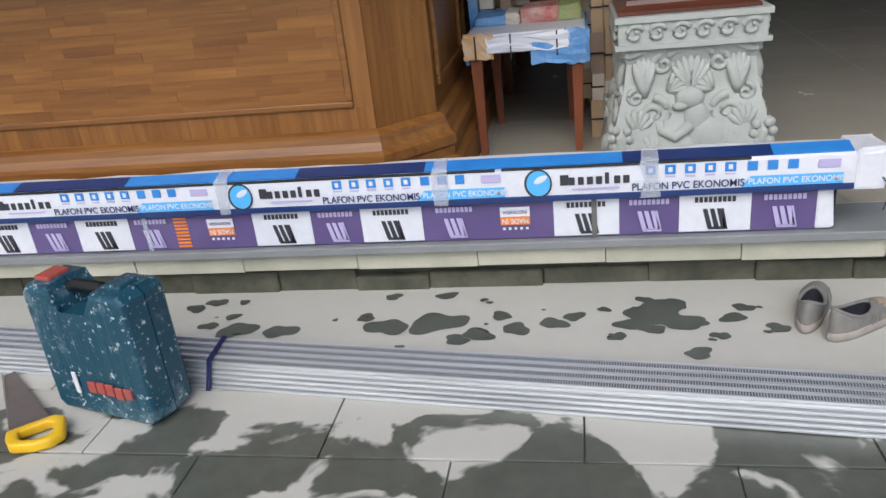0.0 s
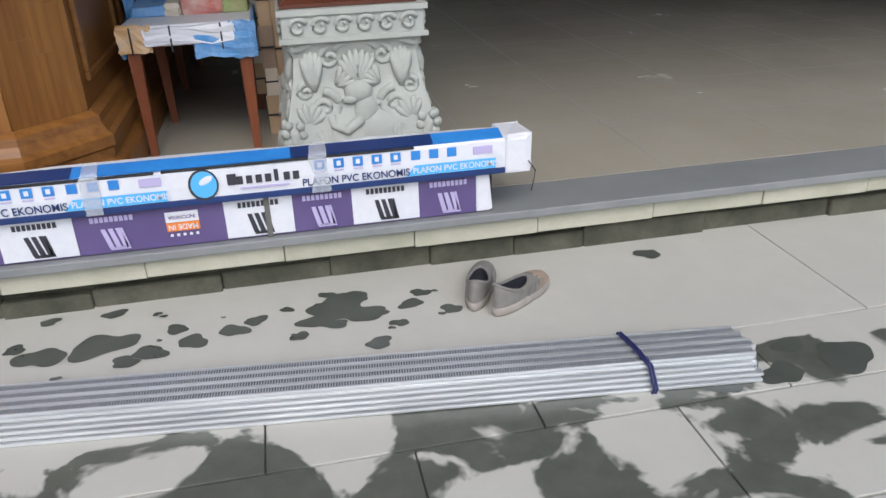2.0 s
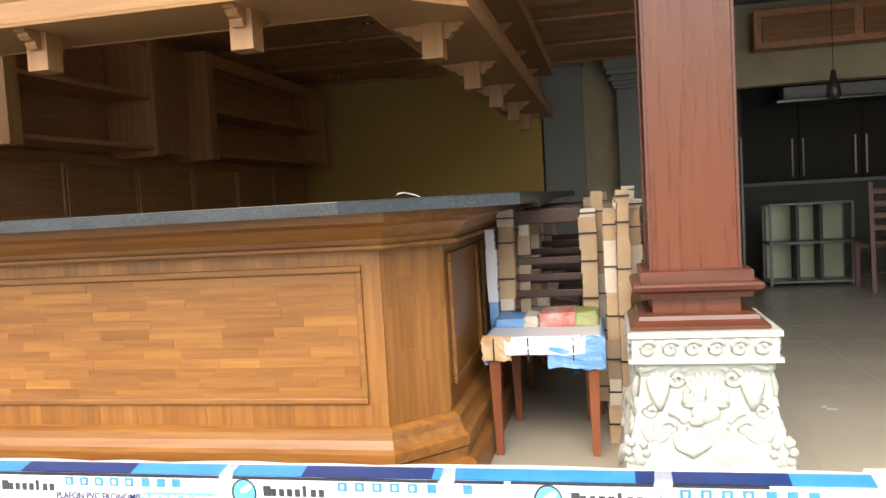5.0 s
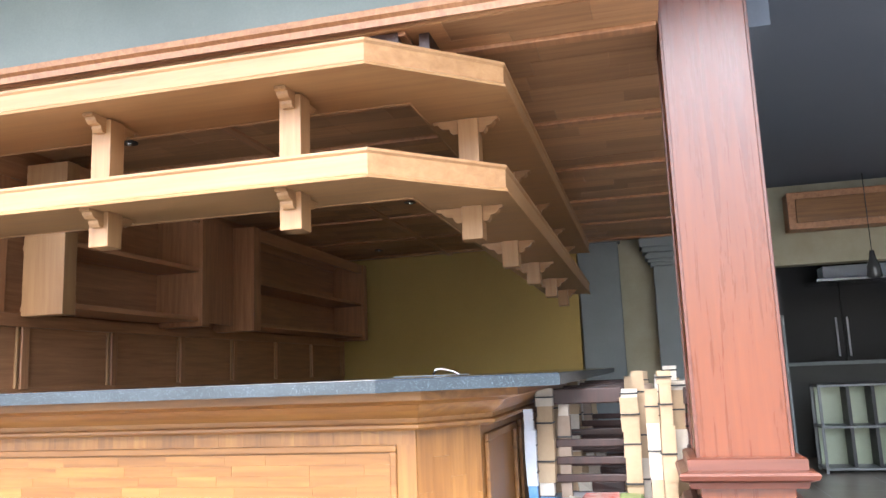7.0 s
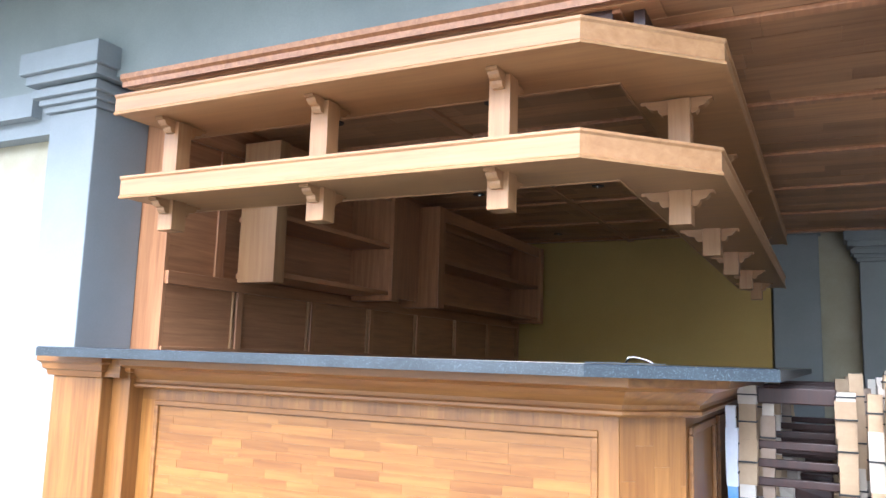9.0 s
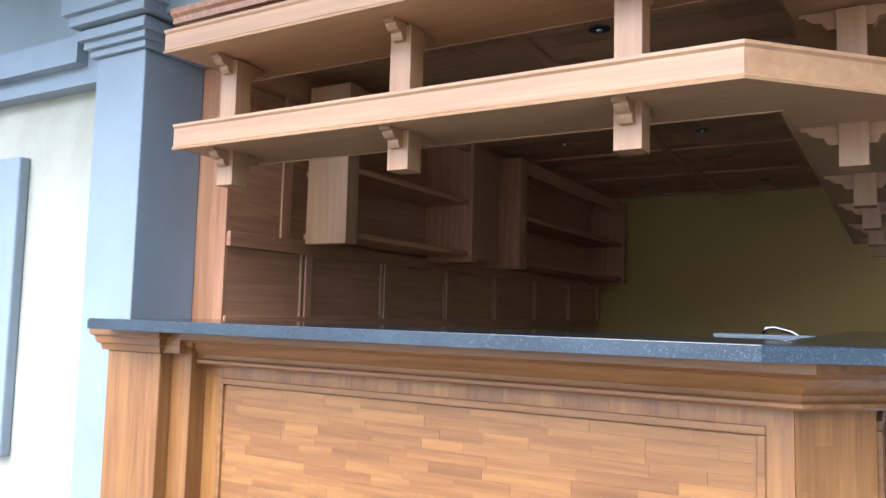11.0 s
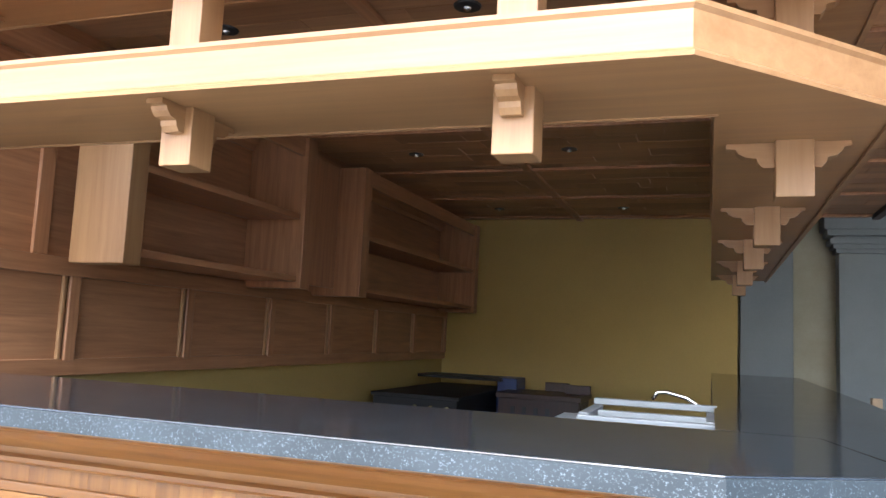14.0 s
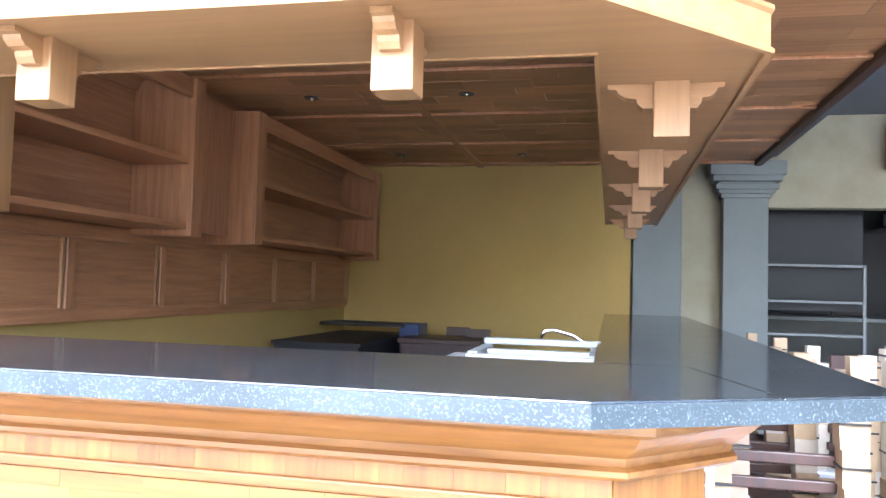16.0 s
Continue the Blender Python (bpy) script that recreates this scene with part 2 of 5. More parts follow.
    l.new(ramp(m, w.outputs["Fac"], [(0.25, (0.10, 0.11, 0.12)), (0.75, (0.50, 0.52, 0.54))]), b.inputs["Base Color"])
    bump(m, w.outputs["Fac"], 0.6, 0.003)
    web = m

    m = mat("scuffed_teal_plastic", (0.012, 0.085, 0.12), 0.42)
    n, l, b = nodes(m)
    base = mix(m, noise_of(m, 5, 4), (0.007, 0.045, 0.075), (0.014, 0.078, 0.115))
    dust = ramp(m, noise_of(m, 60, 3, None, 0.7), [(0.60, (0, 0, 0)), (0.68, (1, 1, 1))])
    smear = ramp(m, noise_of(m, 9, 7, None, 0.75), [(0.56, (0, 0, 0)), (0.74, (1, 1, 1))])
    col = mix(m, dust, base, (0.50, 0.58, 0.60))
    l.new(mix(m, mult(m, smear, 0.45), col, (0.42, 0.50, 0.52)), b.inputs["Base Color"])
    teal = m
    return granite, edge, paving, zinc, web, teal


GRANITE, GEDGE, PAVING, ZINC, WEB, TEAL = special_materials()


# ---- mesh helpers ----
def bm_box(bm, lo, hi, bevel=0.0):
    r = bmesh.ops.create_cube(bm, size=1.0)
    c, s = [(a + b) / 2 for a, b in zip(lo, hi)], [b - a for a, b in zip(lo, hi)]
    bmesh.ops.scale(bm, vec=s, verts=r["verts"])
    bmesh.ops.translate(bm, vec=c, verts=r["verts"])
    if bevel:
        edges = list({e for v in r["verts"] for e in v.link_edges})
        bmesh.ops.bevel(bm, geom=edges, offset=bevel, segments=2, profile=0.5, affect="EDGES")
    return r["verts"]


def box(lo, hi, bevel=0.0):
    bm = bmesh.new()
    bm_box(bm, lo, hi, bevel)
    return bm


def prism(points, z0, z1, bevel=0.0, bm=None):
    """A polygon in plan (counter-clockwise), raised from z0 to z1."""
    bm = bm or bmesh.new()
    low = [bm.verts.new((x, y, z0)) for x, y in points]
    top = [bm.verts.new((x, y, z1)) for x, y in points]
    faces = [bm.faces.new(low[::-1]), bm.faces.new(top)]
    for i in range(len(points)):
        j = (i + 1) % len(points)
        faces.append(bm.faces.new((low[i], low[j], top[j], top[i])))
    if bevel:
        bmesh.ops.bevel(bm, geom=list({e for f in faces for e in f.edges}), offset=bevel, segments=2, profile=0.5, affect="EDGES")
    return bm


def sweep(path, profile, bm=None):
    """A moulding: profile of (outwards, z) carried along a plan line; outwards is to the right of its run."""
    bm = bm or bmesh.new()
    n = len(path)
    rings = []
    for i, p in enumerate(path):
        p = Vector(p)
        a = (p - Vector(path[i - 1])).normalized() if i else None
        b = (Vector(path[i + 1]) - p).normalized() if i < n - 1 else None
        na = Vector((a.y, -a.x)) if a else None
        nb = Vector((b.y, -b.x)) if b else None
        if a and b:
            m = (na + nb).normalized()
            m = m / max(0.3, m.dot(na))
        else:
            m = na or nb
        rings.append([bm.verts.new((p.x + m.x * o, p.y + m.y * o, z)) for o, z in profile])
    k = len(profile)
    for r, s in zip(rings, rings[1:]):
        for i in range(k):
            j = (i + 1) % k
            bm.faces.new((r[i], s[i], s[j], r[j]))
    bm.faces.new(rings[0])
    bm.faces.new(rings[-1][::-1])
    return bm


def mesh_of(name, bm, material, smooth=False):
    bmesh.ops.recalc_face_normals(bm, faces=bm.faces)
    me = bpy.data.meshes.new(name)
    bm.to_mesh(me)
    bm.free()
    me.materials.append(material)
    if smooth:
        for p in me.polygons:
            p.use_smooth = True
    return me


def part(name, bm, material, parent, label="", smooth=False):
    ob = new(name, mesh_of(name, bm, material, smooth))
    ob.parent = parent
    return tagged(ob, label)


def setting(name, bm, material, label="", smooth=False):
    return tagged(new(name, mesh_of(name, bm, material, smooth)), label, kind="structure")


def thing(name, label, category, at=(0, 0, 0), rz=0.0, group="", kind=""):
    ob = new(name)
    ob.matrix_world = pose(*at, 0, 0, rz)
    return tagged(ob, label, category, group, kind)


def words(name, text, size, material, parent, m, label=""):
    """Flat lettering in the built-in font, standing at the pose m."""
    cu = bpy.data.curves.new(name, "FONT")
    cu.body, cu.size, cu.extrude, cu.align_x, cu.align_y = text, size, 0.0004, "CENTER", "CENTER"
    cu.offset = size * 0.012
    tmp = bpy.data.objects.new(name, cu)
    me = bpy.data.meshes.new_from_object(tmp)
    bpy.data.objects.remove(tmp)
    me.materials.append(material)
    ob = new(name, me)
    ob.parent, ob.matrix_basis = parent, m
    return tagged(ob, label)


def tube(points, radius, bm=None, sides=8):
    """A round bar through points."""
    bm = bm or bmesh.new()
    rings = []
    for i, p in enumerate(points):
        p = Vector(p)
        d = (Vector(points[min(i + 1, len(points) - 1)]) - Vector(points[max(i - 1, 0)])).normalized()
        u = d.cross(Vector((0, 0, 1)))
        u = u.normalized() if u.length > 1e-3 else Vector((1, 0, 0))
        v = d.cross(u)
        r = radius[i] if isinstance(radius, (list, tuple)) else radius
        rings.append([bm.verts.new(p + r * (math.cos(a) * u + math.sin(a) * v)) for a in (2 * math.pi * k / sides for k in range(sides))])
    for a, b in zip(rings, rings[1:]):
        for k in range(sides):
            bm.faces.new((a[k], a[(k + 1) % sides], b[(k + 1) % sides], b[k]))
    bm.faces.new(rings[0][::-1])
    bm.faces.new(rings[-1])
    return bm


def taper(lo, hi, a, b, bm=None):
    """A square bar from lo to hi (centres), a and b wide at its ends."""
    bm = bm or bmesh.new()
    rings = []
    for (x, y, z), w in ((lo, a), (hi, b)):
        rings.append([bm.verts.new((x + sx * w / 2, y + sy * w / 2, z)) for sx, sy in ((-1, -1), (1, -1), (1, 1), (-1, 1))])
    p, q = rings
    bm.faces.new(p[::-1])
    bm.faces.new(q)
    for k in range(4):
        bm.faces.new((p[k], p[(k + 1) % 4], q[(k + 1) % 4], q[k]))
    return bm


# ---- setting ----
FZ, CZ, BACK = 0.19, 2.56, 8.25   # porch floor, bar ceiling, rear wall

setting("ground", box((-60, -80, -0.30), (60, 2.60, -0.012)), GAP)
setting("porch_base", box((-5.6, 2.49, -0.2), (4.6, 11.6, FZ - 0.03)), MOSS)
setting("floor", box((-5.6, 2.604, FZ - 0.03), (4.6, 11.6, FZ)), FLOOR, "polished beige floor tiles, dusty near the edge")
nosing = setting("nosing", box((-5.6, 2.372, FZ - 0.028), (4.6, 2.600, FZ), 0.004), STRIP, "grey granite strip along the porch edge")
setting("riser_mortar", box((-5.6, 2.481, -0.012), (4.6, 2.489, 0.16)), MOSS, "mossy damp mortar at the foot of the step")

setting("wall_left", box((-3.83, 3.10, 0), (-3.63, BACK, CZ)), YELLOW)
setting("wall_north", box((-3.83, BACK, 0), (-1.0, BACK + 0.2, CZ + 0.4)), YELLOW, "plain mustard yellow painted rear wall")
setting("wall_outer_left", box((-5.6, 2.85, 0), (-4.13, 3.05, 3.3)), BEIGE, "bare patched plaster wall beside the pillar")
setting("wall_rear_nook", box((-1.0, BACK + 0.12, 0), (0.13, BACK + 0.32, 3.3)), BEIGE)
setting("wall_rear_lintel", box((0.13, BACK + 0.05, 2.19), (4.6, BACK + 0.25, 3.3)), BEIGE, "plaster lintel over the kitchen opening")
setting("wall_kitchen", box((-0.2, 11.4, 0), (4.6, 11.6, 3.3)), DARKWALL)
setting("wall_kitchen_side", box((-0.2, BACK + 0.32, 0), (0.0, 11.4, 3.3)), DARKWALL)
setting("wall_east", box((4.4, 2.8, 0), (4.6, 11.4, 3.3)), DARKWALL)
setting("wall_west", box((-5.6, 3.05, 0), (-5.4, BACK, 3.3)), BEIGE)
setting("fascia", box((-5.6, 2.742, CZ + 0.061), (-0.252, 2.95, 3.3)), FASCIA, "weathered grey-green plaster beam over the bar")
# has the ceiling's shaded colour so that its face does not read as lit
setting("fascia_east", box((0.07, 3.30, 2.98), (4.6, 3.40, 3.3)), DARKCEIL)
# unseen overhang, added to shade the fascia, pillar head and upper shelf
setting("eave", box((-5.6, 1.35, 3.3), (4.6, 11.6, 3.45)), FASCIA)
setting("ceiling_east", box((0.02, 3.405, 2.98), (4.4, BACK + 0.05, 3.05)), DARKCEIL, "slate blue ceiling with its shade put into the colour")
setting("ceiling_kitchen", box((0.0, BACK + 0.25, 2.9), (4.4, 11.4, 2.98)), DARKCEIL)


def pillar(name, x0, y0, x1, y1, top, label):
    """A square pillar with a stepped capital."""
    bm = box((x0, y0, 0), (x1, y1, top - 0.30), 0.006)
    z = top - 0.30
    for o, h in ((0.022, 0.035), (0.045, 0.035), (0.07, 0.045), (0.045, 0.02), (0.095, 0.05), (0.12, 0.115)):
        bm_box(bm, (x0 - o, y0 - o, z), (x1 + o, y1 + o, z + h), 0.004)
        z += h
    return setting(name, bm, GREY, label)


pillar("pillar_left", -4.13, 2.72, -3.79, 3.06, 2.77, "grey painted square pillar with a stepped capital")
pillar("pillar_rear", -0.98, BACK - 0.02, -0.57, BACK + 0.2, CZ + 0.28, "grey painted rear pilaster with a moulded head")
pillar("pillar_rear_opening", -0.235, BACK - 0.06, 0.128, BACK + 0.2, CZ, "grey painted rear pilaster with a moulded head")
bm = box((-5.4, 2.76, 2.38), (-4.14, 2.85, 2.70))
bm_box(bm, (-5.4, 2.70, 2.47), (-4.26, 2.76, 2.60))
setting("cornice", bm, GREY)
bm = bmesh.new()
for a, b in (((-5.3, 2.79, 0.55), (-4.82, 2.85, 2.08)),):
    bm_box(bm, a, b, 0.01)
setting("plaster_panel", bm, GREY)


def ceiling_bar():
    bm = bmesh.new()
    bm_box(bm, (-3.63, 2.76, CZ), (-0.252, 3.372, CZ + 0.06))
    bm_box(bm, (-3.63, 3.372, CZ), (0.02, BACK, CZ + 0.06))
    # boards, each slightly uneven
    rng = random.Random(4)
    y = 2.78
    while y < BACK - 0.05:
        w, x = 0.16, -3.6
        end = 0.0 if y > 3.40 else -0.255
        while x < end:
            s = rng.uniform(0.3, 0.75)
            e = min(x + s, end)
            bm_box(bm, (x + 0.001, y + 0.001, CZ - 0.006 - rng.uniform(0, 0.003)), (e - 0.001, min(y + w, BACK) - 0.001, CZ + 0.001))
            x = e
        y += w
    ob = setting("ceiling", bm, CEIL_ISLAND, "ceiling of joined teak boards with raised battens")
    bm = bmesh.new()
    for y in (3.05, 4.1, 5.1, 6.1, 7.1, 8.05):
        bm_box(bm, (-3.6, y - 0.03, CZ - 0.026), (-0.26 if y < 3.1 else -0.012, y + 0.03, CZ - 0.006), 0.005)
    for x in (-2.35, -1.2):
        bm_box(bm, (x - 0.03, 2.8, CZ - 0.024), (x + 0.03, BACK, CZ - 0.005), 0.005)
    setting("ceiling_batten", bm, CAB_Y, "raised wooden battens dividing the ceiling")
    setting("trim_front", sweep([(-3.63, 2.742), (-0.252, 2.742)], [(0, CZ - 0.006), (0.012, CZ - 0.006), (0.014, CZ + 0.02), (0.03, CZ + 0.03), (0.03, CZ + 0.055), (0, CZ + 0.055)]), CAB_Y)
    setting("trim_side", box((-0.01, 3.37, CZ - 0.045), (0.05, BACK, CZ + 0.06), 0.006), BROWN)
    # beam end darkened by colour, as if in shade
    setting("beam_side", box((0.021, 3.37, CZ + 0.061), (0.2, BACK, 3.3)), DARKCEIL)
    return ob


CEIL_ISLAND = wood("ceiling_boards", (0.27, 0.13, 0.058), (0.48, 0.265, 0.125), 0, 0.45)
n_, l_, b_ = nodes(CEIL_ISLAND)
geo = n_.new("ShaderNodeNewGeometry")
was = b_.inputs["Base Color"].links[0].from_socket
l_.new(mix(CEIL_ISLAND, 0.75, was, ramp(CEIL_ISLAND, geo.outputs["Random Per Island"], [(0, (0.6, 0.54, 0.48)), (0.6, (1, 1, 1)), (1, (1.35, 1.3, 1.2))]), "MULTIPLY"), b_.inputs["Base Color"])
ceiling_bar()


def downlight(x, y):
    t = thing("downlight", "small recessed ceiling downlight, unlit, black rim", "downlight", (x, y, CZ - 0.008), 0, "ceiling downlights")
    bm = bmesh.new()
    bmesh.ops.create_cone(bm, cap_ends=True, segments=20, radius1=0.045, radius2=0.05, depth=0.012)
    part("rim", bm, STRAP, t)
    bm = bmesh.new()
    bmesh.ops.create_uvsphere(bm, u_segments=12, v_segments=6, radius=0.016)
    bmesh.ops.translate(bm, vec=(0, 0, -0.004), verts=bm.verts)
    part("bulb", bm, STEELM, t, "small clear bulb", True)


for x, y in ((-2.95, 5.6), (-2.0, 5.6), (-2.95, 7.62), (-1.9, 7.62), (-2.95, 3.6), (-2.0, 3.6)):
    downlight(x, y)

# ---- the bar counter ----
SLAB = 1.272
counter = thing("bar_counter", "varnished teak bar counter with parquet panels", "counter", (0, 0, FZ))
counter.matrix_world = Matrix()
FY, SX, CA, CB = 2.745, -0.985, (-1.165, 2.745), (-0.985, 2.935)   # front, side and splayed corner
FRONT = [(-3.33, FY), CA, CB, (SX, 6.9)]
prof = lambda pts: [(o, FZ + z) for o, z in pts]
part("carcass", prism([(-3.33, FY + 0.002), (CA[0] - 0.001, FY + 0.002), (SX - 0.002, CB[1] + 0.002), (SX - 0.002, 6.9), (-1.21, 6.9), (-1.21, 3.075), (-3.33, 3.075)], FZ, SLAB - 0.045), TEAK_Z, counter)
part("plinth", sweep(FRONT, prof([(0, 0), (0.095, 0), (0.095, 0.105), (0.085, 0.12), (0.06, 0.13), (0.06, 0.165), (0.07, 0.175), (0.07, 0.21), (0.055, 0.222), (0.04, 0.25), (0.035, 0.275), (0.012, 0.29), (0, 0.29)])), TEAK_X, counter, "stepped teak plinth moulding")
part("cornice", sweep(FRONT, [(0, 1.10), (0.05, 1.10), (0.062, 1.108), (0.062, 1.118), (0.05, 1.124), (0.055, 1.14), (0.085, 1.165), (0.105, 1.185), (0.135, 1.192), (0.155, 1.2), (0.155, SLAB - 0.043), (0, SLAB - 0.043)]), TEAK_X, counter, "stepped teak moulding under the worktop")


def frame_mould(parent, x0, z0, x1, z1, w=0.022, d=0.014, name="panel_moulding"):
    """A picture-frame moulding on the plane y = 0, facing -y."""
    bm = bmesh.new()
    for a, b in (((x0, z0), (x1, z0 + w)), ((x0, z1 - w), (x1, z1)), ((x0, z0 + w), (x0 + w, z1 - w)), ((x1 - w, z0 + w), (x1, z1 - w))):
        bm_box(bm, (a[0], -d, a[1]), (b[0], 0.002, b[1]), 0.005)
    return bm


PX0, PX1, PZ0, PZ1 = -3.245, -1.233, 0.560, 1.050
ob = part("panel_moulding", frame_mould(counter, PX0, PZ0, PX1, PZ1, 0.024, 0.016), TEAK_X, counter)
ob.location = (0, FY, 0)
# side panel moulding on the long side
for k in range(5):
    ob = part("panel_moulding", frame_mould(counter, 0.05, 0.56, 0.70, 1.06, 0.03, 0.016), TEAK_Y, counter)
    ob.matrix_basis = pose(SX, 2.96 + k * 0.77, 0, 0, 0, 90)
# end pilaster
part("pilaster", box((-3.76, 2.60, FZ), (-3.44, 3.05, SLAB - 0.13), 0.006), TEAK_Z, counter, "plain teak end pilaster")
part("pilaster_return", box((-3.44, 2.66, FZ), (-3.33, 3.05, SLAB - 0.13), 0.004), TEAK_Z, counter)
part("pilaster_cap", sweep([(-3.77, 3.05), (-3.77, 2.60), (-3.44, 2.60), (-3.44, 2.66), (-3.33, 2.66), (-3.33, FY)], [(0, SLAB - 0.13), (0.012, SLAB - 0.13), (0.018, SLAB - 0.105), (0.03, SLAB - 0.10), (0.035, SLAB - 0.075), (0.05, SLAB - 0.065), (0.05, SLAB - 0.043), (0, SLAB - 0.043)]), TEAK_X, counter)
part("pilaster_cap_core", box((-3.768, 2.602, SLAB - 0.128), (-3.332, 3.04, SLAB - 0.046)), TEAK_X, counter)

worktop = thing("granite_worktop", "polished black granite bar top with sawn speckled edge", "worktop")
part("front_slab", prism([(-3.68, 2.446), (-1.20, 2.446), (-0.90, 2.6125), (-1.0, 3.078), (-3.68, 3.078)], SLAB - 0.042, SLAB, 0.003), GRANITE, worktop)
part("side_slab", prism([(-0.898, 2.6140), (-0.674, 2.738), (-0.652, 6.95), (-1.21, 6.95), (-1.21, 3.081), (-0.998, 3.081)], SLAB - 0.042, SLAB, 0.003), GRANITE, worktop)
part("edge_band", sweep([(-3.682, 2.445), (-1.20, 2.445), (-0.673, 2.7375), (-0.651, 6.95)], [(0, SLAB - 0.041), (0.003, SLAB - 0.041), (0.003, SLAB - 0.004), (0, SLAB - 0.004)]), GEDGE, worktop, "sawn speckled granite edge")

# ---- hanging shelf over the bar ----
rack = thing("hanging_bar_shelf", "two-tier pale teak shelf hanging over the bar", "shelf")


def tier(z0, z1, dy, name):
    o = [(-3.40 - dy * 0.4, 2.585 - dy), (-1.258 + dy * 0.3, 2.585 - dy), (-0.862 + dy * 0.5, 2.99 - dy * 1.6), (-0.845 + dy * 0.4, 7.4)]
    inner = [(-1.21, 7.4), (-1.21, 2.965), (-3.40, 2.965)]
    part(name, prism(o + inner, z0 + 0.008, z1 - 0.004), PALE_X, rack)
    h = z1 - z0
    part("fascia", sweep(o, [(-0.001, z0), (0.016, z0), (0.018, z0 + 0.008), (0.010, z0 + 0.016), (0.010, z1 - 0.018), (0.017, z1 - 0.010), (0.017, z1), (-0.001, z1)]), PALE_X, rack, "shelf fascia with beaded edges")
    part("inner_edge", sweep(inner, [(-0.001, z0 + 0.004), (0.008, z0 + 0.004), (0.008, z1), (-0.001, z1)]), PALE_Y, rack)


tier(1.945, 2.048, 0.0, "lower_board")
tier(2.325, 2.42, 0.05, "upper_board")
part("top_rail", box((-3.5, 2.80, 2.42), (-1.2, 2.84, CZ - 0.007)), BROWN, rack)
part("top_rail", box((-1.13, 2.84, 2.42), (-1.09, 7.3, CZ - 0.007)), BROWN, rack)


def corbel(along):
    """A small ogee bracket under a shelf, reaching along -y from its root."""
    bm = bmesh.new()
    pts = [(0, 0), (0, -0.062), (-0.018, -0.062), (-0.028, -0.05), (-0.030, -0.038), (-0.05, -0.034), (-0.062, -0.024), (-0.066, -0.014), (-0.082, -0.012), (-0.082, 0)]
    a = [bm.verts.new((-0.022, y * along, z)) for y, z in pts]
    b = [bm.verts.new((0.022, y * along, z)) for y, z in pts]
    bm.faces.new(a)
    bm.faces.new(b[::-1])
    for i in range(len(pts)):
        j = (i + 1) % len(pts)
        bm.faces.new((a[i], b[i], b[j], a[j]))
    return bm


CORB_F, CORB_B = mesh_of("corbel", corbel(1.0), PALE_Y), mesh_of("corbel", corbel(-1.35), PALE_Y)


def post(x, y, turn):
    p = part("post", box((-0.043, -0.043, 1.815), (0.043, 0.043, 2.326), 0.003), PALE_Z, rack)
    p.matrix_basis = pose(x, y, 0)
    for z in (1.952, 2.33):
        for me, s in ((CORB_F, -0.043), (CORB_B, 0.043)):
            c = new("corbel", me)
            c.parent = p
            c.matrix_basis = pose(0, 0, 0, 0, 0, turn) @ pose(0, s, z)


for x in (-3.243, -2.408, -1.598):
    post(x, 2.745, 0)
for y in (3.25, 4.185, 5.077, 6.03, 6.95):
    post(-1.035, y, 90)

# ---- wall cabinets along the left wall of the bar ----
cab = thing("wall_cabinet", "dark teak wall cabinet with open shelves and panelled base", "cabinet")
WX = -3.625
part("back_panel", box((WX - 0.004, 3.0885, 1.23), (-3.60, 8.2, 2.47)), CAB_Y, cab)
part("end_panel", box((-3.80, 3.062, 1.23), (-3.60, 3.088, 2.47), 0.002), CAB_Z, cab)
part("bottom_rail", box((-3.60, 3.07, 1.225), (-3.585, 8.2, 1.29), 0.003), CAB_Y, cab)
part("middle_rail", box((-3.60, 3.07, 1.61), (-3.575, 8.2, 1.68), 0.004), CAB_Y, cab)
part("crown", sweep([(-3.60, 3.06), (-3.60, 8.2)], [(0, 2.40), (0.02, 2.40), (0.03, 2.43), (0.06, 2.47), (0.075, 2.5), (0.075, CZ - 0.01), (0, CZ - 0.01)]), CAB_Y, cab)
for y in (3.61, 4.33, 5.075, 5.815, 6.575, 7.345, 8.15):
    part("stile", box((-3.60, y, 1.28), (-3.578, y + 0.055, 1.63), 0.006), CAB_Z, cab)
    part("bead", box((-3.60, y - 0.03, 1.285), (-3.584, y - 0.012, 1.62), 0.005), PALE_Z, cab)
part("stile", box((-3.60, 3.42, 1.68), (-3.585, 3.49, 2.42), 0.004), CAB_Z, cab)
for a, b in ((3.505, 3.60), (4.80, 4.895), (5.52, 5.63), (7.95, 8.05)):
    part("divider", box((-3.598 if a > 4 else -3.50, a, 1.655), (-3.246, b, 2.46 if a > 4 else 2.46), 0.004), CAB_Z if a > 4 else PALE_Z, cab)
for a, b in ((3.602, 4.798), (5.632, 7.948)):
    part("shelf_board", box((-3.598, a, 2.02), (-3.27, b, 2.05), 0.003), CAB_Y, cab)
    part("base_board", box((-3.598, a, 1.69), (-3.27, b, 1.72), 0.003), CAB_Y, cab)
    part("valance", box((-3.29, a, 2.36), (-3.265, b, 2.46), 0.003), CAB_Y, cab)
part("door", box((-3.44, 4.897, 1.70), (-3.42, 5.518, 2.46), 0.004), CAB_Z, cab)
part("door_moulding", box((-3.42, 4.93, 1.74), (-3.412, 4.95, 2.42), 0.003), CAB_Z, cab)

# ---- carved stone base and mahogany column ----
CX, CY = -0.094, 3.205


